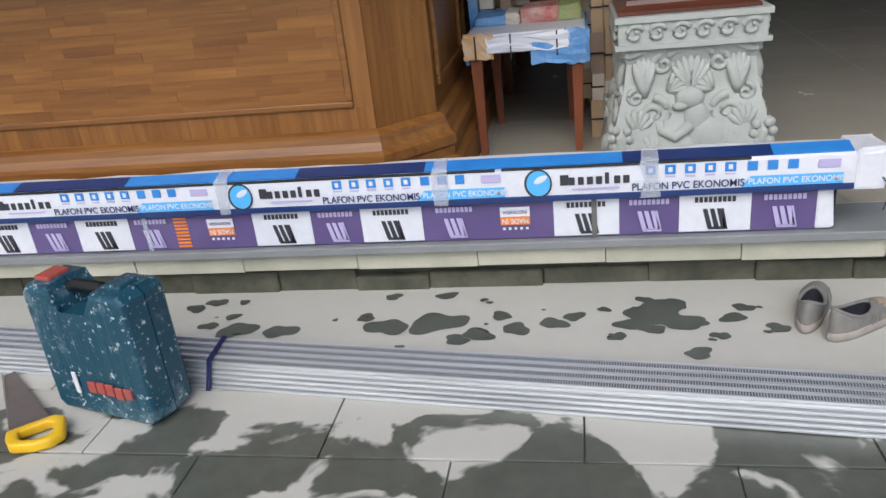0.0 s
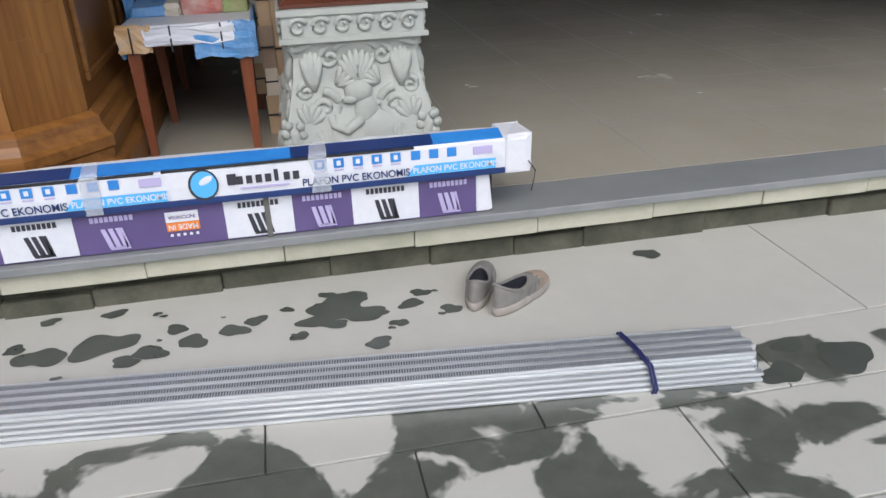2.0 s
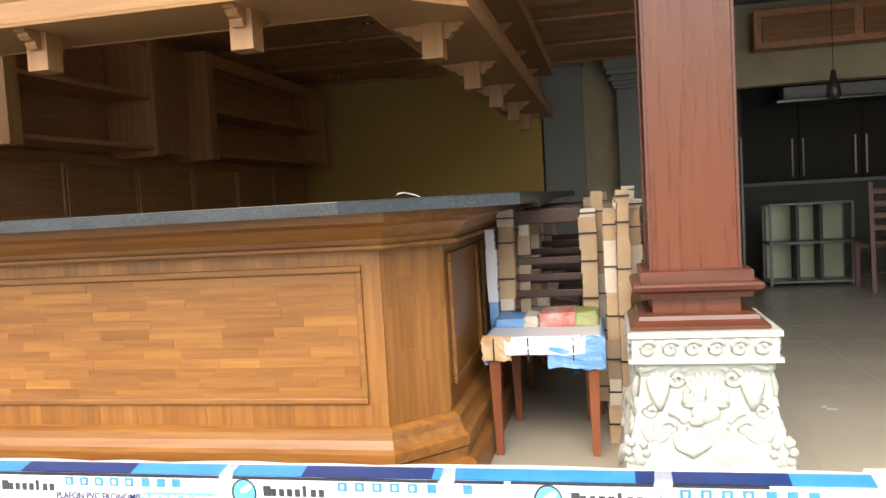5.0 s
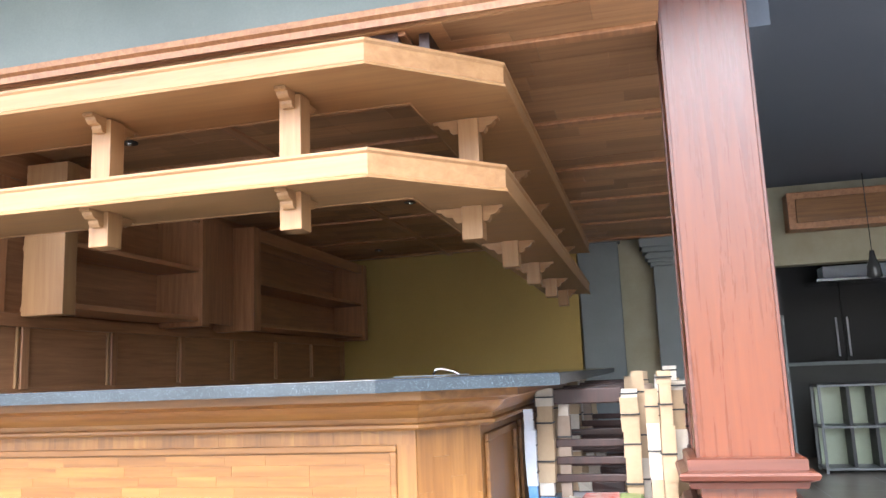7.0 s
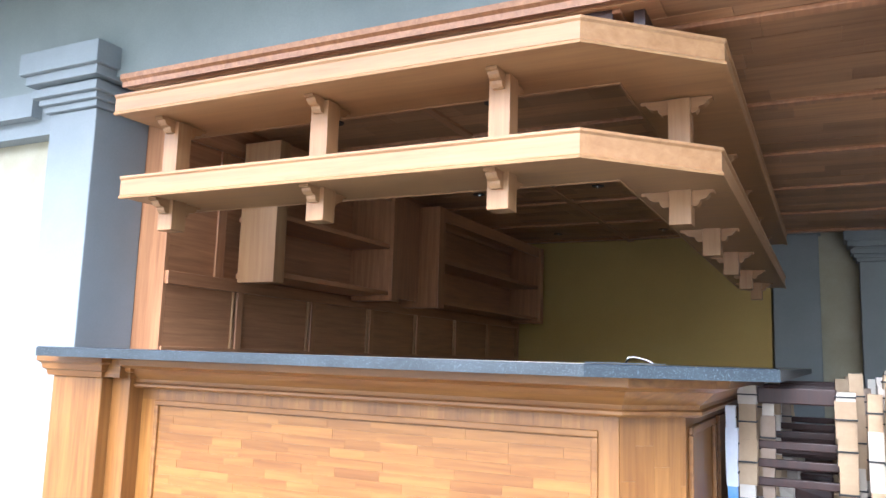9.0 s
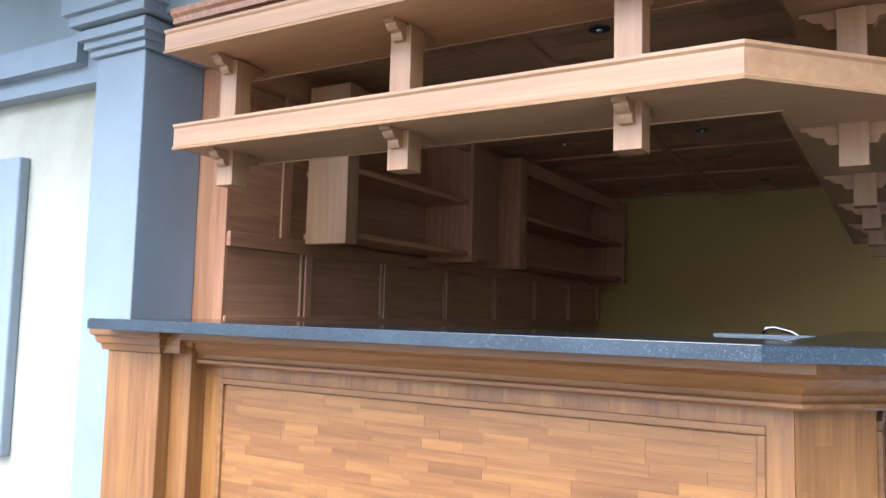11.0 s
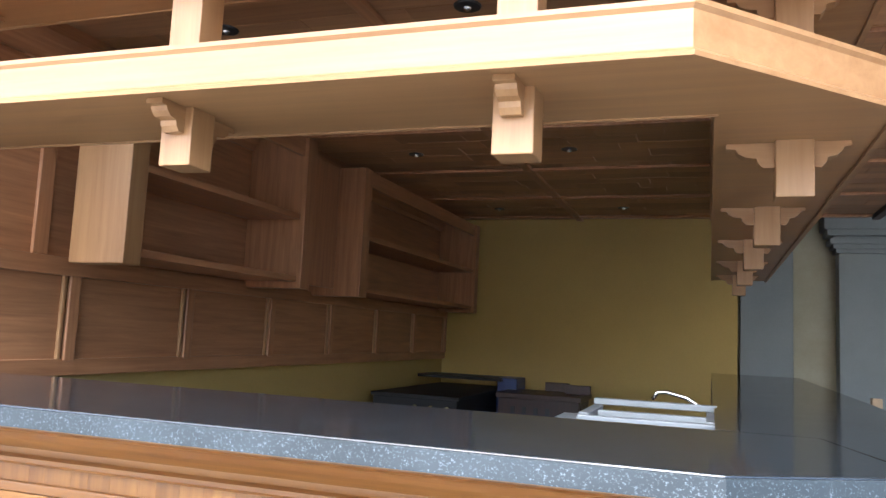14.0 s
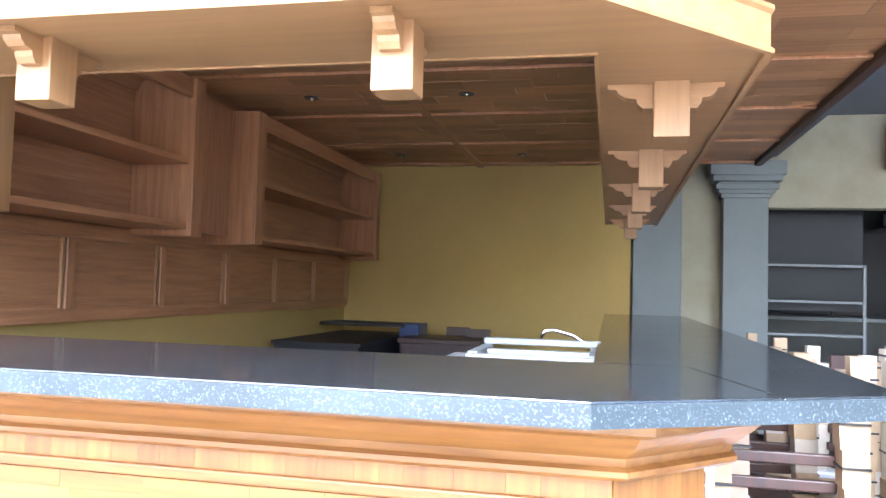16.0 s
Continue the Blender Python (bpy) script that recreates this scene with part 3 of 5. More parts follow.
def lobe(bm, c, r, flat=(1, 1, 1), u=10, v=7):
    g = bmesh.ops.create_uvsphere(bm, u_segments=u, v_segments=v, radius=1.0)
    bmesh.ops.scale(bm, vec=[r * f for f in flat], verts=g["verts"])
    bmesh.ops.translate(bm, vec=c, verts=g["verts"])


def scroll(bm, x, z, y, r, turns, hand, thick):
    """A raised spiral tendril on a face that looks along -y."""
    pts, rad = [], []
    n = int(16 * turns)
    for i in range(n + 1):
        f = i / n
        a = hand * f * turns * 2 * math.pi + math.pi / 2
        q = r * (1 - 0.82 * f)
        pts.append((x + q * math.cos(a), y - 0.012 * f, z + q * math.sin(a)))
        rad.append(thick * (1 - 0.45 * f))
    tube(pts, rad, bm, 7)


def carved_face(t, turn):
    """The relief of one face of the base, piece by piece; the face looks along -y before the turn."""
    face = lambda z: -(0.205 + 0.055 * max(0, 1 - z / 0.44) ** 0.8) - 0.002
    made = lambda name, bm: setattr(part(name, bm, STONE, t, "", True), "matrix_basis", pose(0, 0, 0, 0, 0, turn))

    def rib(x, z, r, a, thick):
        a = radians(a)
        pts = []
        for f in (0, 0.3, 0.6, 0.85, 1.0):
            zz = z + r * f * math.sin(a)
            pts.append((x + r * f * math.cos(a), face(zz) - 0.012 * math.sin(f * 2.6), zz))
        made("leaf", tube(pts, [thick * 0.7, thick, thick * 1.15, thick, thick * 0.45], None, 6))

    def fan(x, z, r, a0, a1, count, thick):
        for i in range(count):
            rib(x, z, r * (0.86 + 0.14 * math.sin(math.pi * (i + 0.5) / count)), a0 + (a1 - a0) * i / (count - 1), thick)

    def curl(x, z, r, turns, hand, thick):
        bm = bmesh.new()
        scroll(bm, x, z, face(z), r, turns, hand, thick)
        made("scroll", bm)

    def knob(c, r, flat=(1, 1, 1)):
        bm = bmesh.new()
        lobe(bm, c, r, flat)
        made("berry", bm)

    fan(0, 0.30, 0.12, 55, 125, 7, 0.012)
    made("shell_rim", tube([(0.072 * math.cos(a), face(0.43) - 0.010, 0.42 + 0.026 * math.sin(a)) for a in [math.pi * k / 8 for k in range(9)]], 0.012, None, 7))
    for s in (-1, 1):
        fan(s * 0.155, 0.285, 0.135, 90 - s * 16, 90 + s * 14, 5, 0.015)
        made("leaf_tip", tube([(s * (0.125 + 0.105 * f), face(0.44) - 0.016 * math.sin(3.1 * f), 0.437 + 0.008 * math.sin(6 * f)) for f in [k / 7 for k in range(8)]], 0.014, None, 7))
        curl(s * 0.092, 0.395, 0.036, 1.3, -s, 0.012)
        curl(s * 0.125, 0.225, 0.060, 1.5, s, 0.017)
        curl(s * 0.185, 0.285, 0.030, 1.2, -s, 0.012)
        fan(s * 0.11, 0.045, 0.13, 90 - s * 50, 90 + s * 10, 6, 0.015)
        fan(s * 0.075, 0.30, 0.075, 90 + s * 15, 90 + s * 80, 4, 0.011)
        fan(s * 0.185, 0.16, 0.09, 90 - s * 25, 90 + s * 50, 5, 0.012)
        knob((s * 0.240, face(0.13) + 0.010, 0.13), 0.052, (0.9, 0.6, 1.15))
        for dx, dz in ((-0.022, 0.04), (0.018, 0.045), (-0.03, 0.008), (0.004, 0.012), (0.034, 0.016), (-0.014, -0.022), (0.022, -0.018)):
            knob((s * (0.240 + dx), face(0.13) - 0.022, 0.135 + dz), 0.0165, (1, 0.8, 1))
        knob((s * 0.235, face(0.05), 0.045), 0.055, (1.1, 0.5, 0.75))
    # crouching lion, one plain rounded mass
    bm = bmesh.new()
    lobe(bm, (0.055, face(0.13) + 0.004, 0.135), 0.078, (1.0, 0.5, 0.95), 18, 12)
    lobe(bm, (0.02, face(0.20), 0.205), 0.055, (0.85, 0.6, 1.1), 16, 10)
    lobe(bm, (-0.002, face(0.265) - 0.006, 0.275), 0.048, (1.05, 0.65, 0.85), 16, 10)
    lobe(bm, (-0.036, face(0.25) - 0.022, 0.252), 0.022, (1.2, 0.7, 0.7), 12, 8)
    for k in range(7):
        a = radians(20 + 24 * k)
        lobe(bm, (0.005 + 0.052 * math.cos(a), face(0.29), 0.285 + 0.046 * math.sin(a)), 0.017, (1, 0.7, 1), 8, 6)
    tube([(0.0, face(0.18) - 0.02, 0.185), (-0.055, face(0.15) - 0.026, 0.145), (-0.10, face(0.15) - 0.018, 0.165), (-0.105, face(0.19) - 0.014, 0.20)], [0.022, 0.019, 0.015, 0.016], bm, 8)
    tube([(0.10, face(0.10) - 0.02, 0.10), (0.05, face(0.06) - 0.028, 0.05), (-0.02, face(0.04) - 0.022, 0.035)], [0.03, 0.024, 0.018], bm, 8)
    made("lion_relief", bm)


def stone_base():
    t = thing("stone_column_base", "white cast stone column base carved with scrolls and leaves", "column base", (CX + 0.010, CY - 0.01, FZ))
    bm = bmesh.new()
    rings = []
    # flared block, waisted under the band
    for z, w in ((0, 0.30), (0.05, 0.285), (0.12, 0.275), (0.22, 0.25), (0.32, 0.225), (0.40, 0.215), (0.455, 0.235)):
        rings.append([bm.verts.new((sx * w, sy * w, z)) for sx, sy in ((-1, -1), (1, -1), (1, 1), (-1, 1))])
    bm.faces.new(rings[0][::-1])
    bm.faces.new(rings[-1])
    for a, b in zip(rings, rings[1:]):
        for k in range(4):
            bm.faces.new((a[k], a[(k + 1) % 4], b[(k + 1) % 4], b[k]))
    part("core_block", bm, STONE, t)
    for turn in (0, 90, 270):
        carved_face(t, turn)
    bm = box((-0.245, -0.245, 0.455), (0.245, 0.245, 0.565), 0.006)
    part("band", bm, STONE, t)
    part("band_rim", sweep([(-0.25, 0.25), (-0.25, -0.25), (0.25, -0.25), (0.25, 0.25)], [(-0.01, 0.545), (0.006, 0.545), (0.006, 0.565), (-0.01, 0.565)]), STONE, t)
    part("band_rim", sweep([(-0.25, 0.25), (-0.25, -0.25), (0.25, -0.25), (0.25, 0.25)], [(-0.01, 0.455), (0.006, 0.455), (0.006, 0.472), (-0.01, 0.472)]), STONE, t)
    pts = [((0.033 - 0.002 * i) * math.cos(i * 0.62 + 0.4), -0.247 - 0.004 * (i > 6), 0.508 + (0.030 - 0.0018 * i) * math.sin(i * 0.62 + 0.4)) for i in range(13)]
    me = mesh_of("rosette", tube(pts, [0.009] * 9 + [0.007] * 4, None, 6), STONE, True)
    for turn in (0, 90, 270):
        for k in range(6):
            r = new("rosette", me)
            r.parent, r.matrix_basis = t, pose(0, 0, 0, 0, 0, turn) @ pose(-0.19 + 0.076 * k, 0, 0)
    return t


stone_base()

column = thing("wooden_column", "square mahogany-stained wooden column with moulded foot", "column", (CX, CY, FZ + 0.567))
part("shaft", box((-0.152, -0.152, 0.0), (0.152, 0.152, 2.975 - FZ - 0.567), 0.004), RED, column, "glossy red-brown panelled shaft")
for sx, sy in ((-1, -1), (1, -1), (1, 1), (-1, 1)):
    part("corner_strip", box((sx * 0.152 - 0.006, sy * 0.152 - 0.006, 0.20), (sx * 0.152 + 0.006, sy * 0.152 + 0.006, 1.9), 0.002), RED_X, column)
SQ = lambda w: [(-w, w), (-w, -w), (w, -w), (w, w), (-w, w)]
part("foot", sweep(SQ(0.156), [(0, 0), (0.078, 0), (0.078, 0.012), (0.05, 0.03), (0.045, 0.045), (0.02, 0.052), (0, 0.052)]), RED_X, column, "worn dark moulded foot")
part("collar", sweep(SQ(0.156), [(0, 0.105), (0.03, 0.105), (0.036, 0.125), (0.06, 0.135), (0.066, 0.15), (0.06, 0.158), (0.035, 0.165), (0.035, 0.20), (0.025, 0.205), (0, 0.205)]), RED_X, column, "dark stepped collar moulding")


# ---- cartons on the porch edge ----
def flat(parent, name, x0, z0, x1, z1, y, material, label=""):
    return part(name, box((x0, y - 0.0022, z0), (x1, y, z1)), material, parent, label)


def slanted(parent, name, pts, y, material, label=""):
    bm = bmesh.new()
    a = [bm.verts.new((x, y - 0.002, z)) for x, z in pts]
    b = [bm.verts.new((x, y, z)) for x, z in pts]
    bm.faces.new(a)
    bm.faces.new(b[::-1])
    for i in range(len(pts)):
        j = (i + 1) % len(pts)
        bm.faces.new((a[i], b[i], b[j], a[j]))
    return part(name, bm, material, parent, label)


def bars_mark(parent, x, z, s, y, ink):
    """The upside-down bar mark: four slanting bars on a foot."""
    for k in range(3):
        dx = (k - 1) * 0.30 * s
        slanted(parent, "printed_bar", [(x + dx - 0.11 * s + 0.10 * s, z - 0.42 * s), (x + dx + 0.11 * s + 0.10 * s, z - 0.42 * s), (x + dx + 0.09 * s - 0.12 * s, z + 0.42 * s), (x + dx - 0.10 * s - 0.12 * s, z + 0.42 * s)], y, ink)
    slanted(parent, "printed_bar", [(x - 0.40 * s + 0.12 * s, z - 0.50 * s), (x + 0.58 * s, z - 0.50 * s), (x + 0.56 * s, z - 0.38 * s), (x - 0.38 * s + 0.12 * s, z - 0.38 * s)], y, ink)
    slanted(parent, "printed_bar", [(x + 0.40 * s, z - 0.42 * s), (x + 0.56 * s, z - 0.42 * s), (x + 0.38 * s, z + 0.42 * s), (x + 0.29 * s, z + 0.42 * s)], y, ink)


def lower_carton():
    t = thing("moulding_carton", "long purple and white printed carton on the porch edge", "carton", (0, 0, 0))
    Y, Z0, Z1 = 2.362, FZ + 0.002, 0.312
    part("carton_body", box((-3.7, Y, Z0), (0.19, Y + 0.17, Z1), 0.004), PURPLE, t)
    cuts = [-2.001, -1.845, -1.785, -1.559, -1.35, -1.189, -0.98, -0.574, -0.369, -0.201, 0.011, 0.188]
    kinds = ["p", "b", "m", "w", "p", "w", "pm", "w", "p", "w", "p"]
    spans = [(a, b, k) for a, b, k in zip(cuts, cuts[1:], kinds)]
    x = -2.001
    for k, w in (("w", 0.208), ("p", 0.175), ("w", 0.21), ("pm", 0.40), ("w", 0.21), ("p", 0.17), ("w", 0.22)):
        spans.append((x - w, x, k))
        x -= w
    yf = Y - 0.001
    for a, b, k in spans:
        c, ink = (a + b) / 2, LILAC if "p" in k else CHARCOAL
        if k == "w":
            flat(t, "white_panel", a + 0.004, Z0 + 0.006, b - 0.004, Z1 - 0.006, yf, WHITE)
        if k == "b":
            for i in range(9):
                flat(t, "barcode_bar", a + 0.006, Z0 + 0.01 + i * 0.0115, b - 0.006, Z0 + 0.016 + i * 0.0115, yf, ORANGE)
            continue
        if k in ("p", "w", "pm"):
            m = c if k != "pm" else a + 0.10
            bars_mark(t, m, 0.236, 0.066, yf - 0.0022, ink)
            for i in range(9):
                flat(t, "printed_letter", m - 0.058 + i * 0.0133, 0.283, m - 0.0485 + i * 0.0133, 0.298, yf - 0.0022, ink)
        if "m" in k:
            m = c if k == "m" else b - 0.115
            flat(t, "label_white", m - 0.046, 0.262, m + 0.046, 0.291, yf - 0.001, WHITE)
            words("lettering", "INDONESIA", 0.0145, PURPLE, t, pose(m, yf - 0.0042, 0.2765, 90, 180, 0))
            flat(t, "label_orange", m - 0.046, 0.237, m + 0.046, 0.261, yf - 0.001, ORANGE)
            words("lettering", "MADE IN", 0.021, WHITE, t, pose(m, yf - 0.0042, 0.249, 90, 180, 0))
            for i in range(5):
                flat(t, "printed_star", m - 0.04 + i * 0.018, 0.222, m - 0.032 + i * 0.018, 0.229, yf - 0.001, WHITE)
    t.matrix_world = Matrix.Translation((0.0116, 0.036, -0.0168)) @ Matrix.Diagonal((0.9915, 1, 1.0875, 1))
    # torn, taped end
    bm = box((0.187, Y - 0.004, Z0 + 0.001), (0.236, Y + 0.16, Z1 - 0.002), 0.008)
    rng = random.Random(3)
    for v in bm.verts:
        if v.co.x > 0.22:
            v.co += Vector((rng.uniform(-0.016, 0.006), 0, rng.uniform(-0.004, 0.006)))
    part("torn_end", bm, WHITE, t, "crumpled white torn carton end under tape")
    part("open_flap", box((0.236, Y + 0.0, Z0 + 0.012), (0.239, Y + 0.15, Z1 - 0.012)), STRAP, t)
    for x in (-0.455, -1.95, -3.0):
        part("tape_strip", box((x, yf - 0.006, Z0), (x + 0.016, yf - 0.0045, Z1)), TAPE if x < -1 else GAP, t, "dirty tape strip")
    return t


def upper_carton():
    t = thing("ceiling_board_carton", "long blue and white printed carton lying on another carton", "carton", (0, 0, 0))
    Y, Z0, Z1 = 2.338, 0.314, 0.416
    bm = bmesh.new()
    rng = random.Random(8)
    xs = [-3.7 + 0.15 * i for i in range(28)]
    xs = [x for x in xs if x < 0.24] + [0.30]
    prof_ = [(0, 0), (-0.004, 0.05), (0.0, 0.088), (0.022, Z1 - Z0 - 0.004), (0.11, Z1 - Z0 + 0.000), (0.21, Z1 - Z0 - 0.004), (0.215, 0.0)]
    rows = []
    for x in xs:
        rows.append([bm.verts.new((x, Y + p + rng.uniform(-0.002, 0.002), Z0 + z + (rng.uniform(-0.004, 0.004) if z > 0.06 else 0))) for p, z in prof_])
    for a, b in zip(rows, rows[1:]):
        for k in range(len(prof_)):
            j = (k + 1) % len(prof_)
            bm.faces.new((a[k], b[k], b[j], a[j]))
    bm.faces.new(rows[0])
    bm.faces.new(rows[-1][::-1])
    part("carton_body", bm, WHITE, t)
    yf = Y - 0.0075
    part("navy_edge", box((-3.7, Y - 0.006, Z0 - 0.001), (0.30, Y + 0.002, Z0 + 0.016), 0.002), NAVY, t, "navy lower edge of the print")
    # lid bands, lying back on the top
    def lid(x0, x1, lo, hi, material, dz=0.0):
        bm = bmesh.new()
        q = [(lo, 0.0945 + dz), (hi, 0.1065 + dz)]
        v = [bm.verts.new((x, Y + p, Z0 + z + 0.003)) for x in (x0, x1) for p, z in q]
        bm.faces.new((v[0], v[2], v[3], v[1]))
        ext = bmesh.ops.extrude_face_region(bm, geom=bm.faces[:])
        bmesh.ops.translate(bm, vec=(0, -0.001, 0.0035), verts=[g for g in ext["geom"] if isinstance(g, bmesh.types.BMVert)])
        part("lid_band", bm, material, t)
    x, k = -3.7, 0
    while x < 0.29:
        w = min((0.30, 0.42, 0.30)[k % 3], 0.295 - x)
        lid(x, x + w, 0.012, 0.10, (BLUE, NAVY, BLUE)[k % 3], 0.0)
        x += w
        k += 1
    # solid black strips put in for the shade in the gap below the lid
    part("lid_seam", box((-3.7, Y - 0.004, Z0 + 0.091), (-0.72, Y + 0.012, Z0 + 0.097), 0.002), STRAP, t, "black strip drawn as the shaded gap under the lid")
    part("lid_seam", box((-0.70, Y - 0.004, Z0 + 0.092), (0.02, Y + 0.012, Z0 + 0.098), 0.002), STRAP, t)
    for x0 in (-3.477, -2.515, -1.553, -0.591):
        bm = bmesh.new()
        bmesh.ops.create_cone(bm, cap_ends=True, segments=28, radius1=0.042, radius2=0.042, depth=0.002)
        o = part("round_mark", bm, CHARCOAL, t)
        o.matrix_basis = pose(x0, yf, 0.366, 90, 0, 0)
        bm = bmesh.new()
        bmesh.ops.create_cone(bm, cap_ends=True, segments=28, radius1=0.036, radius2=0.036, depth=0.003)
        o = part("round_mark", bm, SKYBLUE, t, "blue globe-like printed disc")
        o.matrix_basis = pose(x0 + 0.001, yf - 0.001, 0.367, 90, 0, 0)
        bm = bmesh.new()
        lobe(bm, (0, 0, 0), 0.02, (1.1, 0.06, 0.45), 12, 6)
        o = part("round_mark_gleam", bm, WHITE, t)
        o.matrix_basis = pose(x0 + 0.008, yf - 0.0025, 0.378, 0, -25, 0)
        # the name as plain rounded bars
        for i, (w, h) in enumerate(((0.030, 0.030), (0.020, 0.022), (0.020, 0.022), (0.021, 0.022), (0.021, 0.022), (0.014, 0.032), (0.021, 0.022), (0.021, 0.022))):
            ox = x0 + 0.066 + i * 0.0265
            part("printed_letter", box((ox, yf - 0.001, 0.358), (ox + w * 0.86, yf + 0.002, 0.358 + h), 0.0008), CHARCOAL, t)
        part("printed_line", box((x0 + 0.10, yf - 0.001, 0.344), (x0 + 0.24, yf + 0.002, 0.349)), LILAC, t)
        words("lettering", "PLAFON PVC EKONOMIS", 0.0285, NAVY, t, pose(x0 + 0.435, yf - 0.001, 0.344, 90, 0, 0))
        for i in range(5):
            ix = x0 + 0.315 + i * 0.056
            part("printed_icon", box((ix, yf - 0.001, 0.377), (ix + 0.030, yf + 0.003, 0.402), 0.0008), BLUE, t)
            part("icon_mark", box((ix + 0.009, yf - 0.002, 0.383), (ix + 0.021, yf + 0.001, 0.396)), WHITE, t)
            part("printed_line", box((ix + 0.001, yf - 0.001, 0.369), (ix + 0.029, yf + 0.002, 0.372)), LILAC, t)
        if x0 + 0.9 < 0.5:
            slanted(t, "arrow_band", [(x0 + 0.585, 0.332), (x0 + 0.86, 0.332), (x0 + 0.86, 0.361), (x0 + 0.61, 0.361)], yf + 0.001, SKYBLUE, "light blue banner")
            words("lettering", "PLAFON PVC EKONOMIS", 0.0235, WHITE, t, pose(x0 + 0.735, yf - 0.002, 0.346, 90, 0, 0))
            for i in range(3):
                ix = x0 + 0.60 + i * 0.055
                part("printed_icon", box((ix, yf - 0.001, 0.377), (ix + 0.028, yf + 0.003, 0.402), 0.0008), BLUE, t)
            part("seal_mark", box((x0 + 0.79, yf - 0.001, 0.376), (x0 + 0.85, yf + 0.002, 0.398), 0.0008), LILAC, t)
    for x in (-3.62, -2.64, -1.64, -0.915, -0.285):
        bm = bmesh.new()
        vs = []
        for p, z in ((-0.0115, -0.0), (-0.0135, 0.05), (-0.011, 0.094), (0.012, 0.108), (0.11, 0.117)):
            vs.append([bm.verts.new((x + dx + rng.uniform(-0.008, 0.008), Y + p, Z0 + z)) for dx in (0, 0.05)])
        for a, b in zip(vs, vs[1:]):
            bm.faces.new((a[0], a[1], b[1], b[0]))
        ext = bmesh.ops.extrude_face_region(bm, geom=bm.faces[:])
        bmesh.ops.translate(bm, vec=(0, -0.0006, 0.0006), verts=[g for g in ext["geom"] if isinstance(g, bmesh.types.BMVert)])
        part("tape_strip", bm, TAPE, t, "shiny clear tape wrapped over the carton")
    t.matrix_world = Matrix.Translation((-0.012, 0.9244, -0.0187)) @ Matrix.Diagonal((0.985, 0.62, 1.09, 1))
    # crumpled end cap
    bm = box((0.295, Y - 0.008, Z0 - 0.006), (0.382, Y + 0.21, Z1 + 0.006), 0.012)
    for v in bm.verts:
        v.co += Vector((rng.uniform(-0.010, 0.008), rng.uniform(-0.004, 0.004), rng.uniform(-0.006, 0.006)))
    part("crumpled_end", bm, WHITE, t, "crumpled taped white end")
    part("loose_strip", tube([(0.372, Y - 0.01, Z0 + 0.03), (0.395, Y - 0.014, Z0 + 0.0), (0.39, Y - 0.016, Z0 - 0.03), (0.382, Y - 0.016, Z0 - 0.06)], 0.0018), STRAP, t)
    return t


lower_carton()
upper_carton()


# ---- galvanised profile bundle on the paving ----
def bundle():
    t = thing("steel_profile_bundle", "bundle of galvanised steel ceiling profiles tied with navy cord", "steel profiles", (0.735, 1.70, 0), -6.4)
    L = 4.0
    rng = random.Random(11)
    part("core", box((-L, -0.060, 0.0), (-0.012, 0.072, 0.040)), WEB, t)
    # upper channels: bright lips either side of a ribbed floor
    for row in range(4):
        y = -0.052 + row * 0.032
        x1 = rng.uniform(-0.03, 0.0)
        sec = [(0, 0), (0.031, 0), (0.031, 0.020), (0.0265, 0.020), (0.0265, 0.017), (0.0295, 0.017), (0.0295, 0.009), (0.0015, 0.009), (0.0015, 0.017), (0.0045, 0.017), (0.0045, 0.020), (0, 0.020)]
        bm = bmesh.new()
        z = 0.041 + rng.uniform(0, 0.003)
        ends = [[bm.verts.new((x, y + a, z + c)) for a, c in sec] for x in (-L, x1)]
        bm.faces.new(ends[0])
        bm.faces.new(ends[1][::-1])
        for i in range(12):
            j = (i + 1) % 12
            bm.faces.new((ends[0][i], ends[1][i], ends[1][j], ends[0][j]))
        p = part("profile", bm, ZINC, t)
        part("web", box((-L, y + 0.003, z + 0.0095), (x1, y + 0.028, z + 0.0145)), WEB, p, "ribbed grey channel floor")
    # nested flanges stepping down at the near side
    for k in range(5):
        z, y = 0.001 + k * 0.0115, -0.092 + k * 0.0075
        part("profile", box((-L, y, z), (rng.uniform(-0.03, 0.0), -0.055, z + 0.0085), 0.0022), ZINC, t)
    for x in (-0.29, -2.25, -3.6):
        bm = bmesh.new()
        for dx in (0, 0.008):
            pts = [(x + dx, -0.099, 0.0), (x + dx + 0.004, -0.098, 0.012), (x + dx - 0.002, -0.066, 0.058), (x + dx - 0.01, -0.05, 0.066), (x + dx - 0.02, 0.01, 0.068), (x + dx - 0.035, 0.078, 0.066), (x + dx - 0.038, 0.084, 0.03), (x + dx - 0.038, 0.084, 0.002)]
            tube(pts, 0.0036, bm, 6)
        part("tie", bm, NAVYTIE, t, "navy cord wound round the bundle")
    return t


bundle()


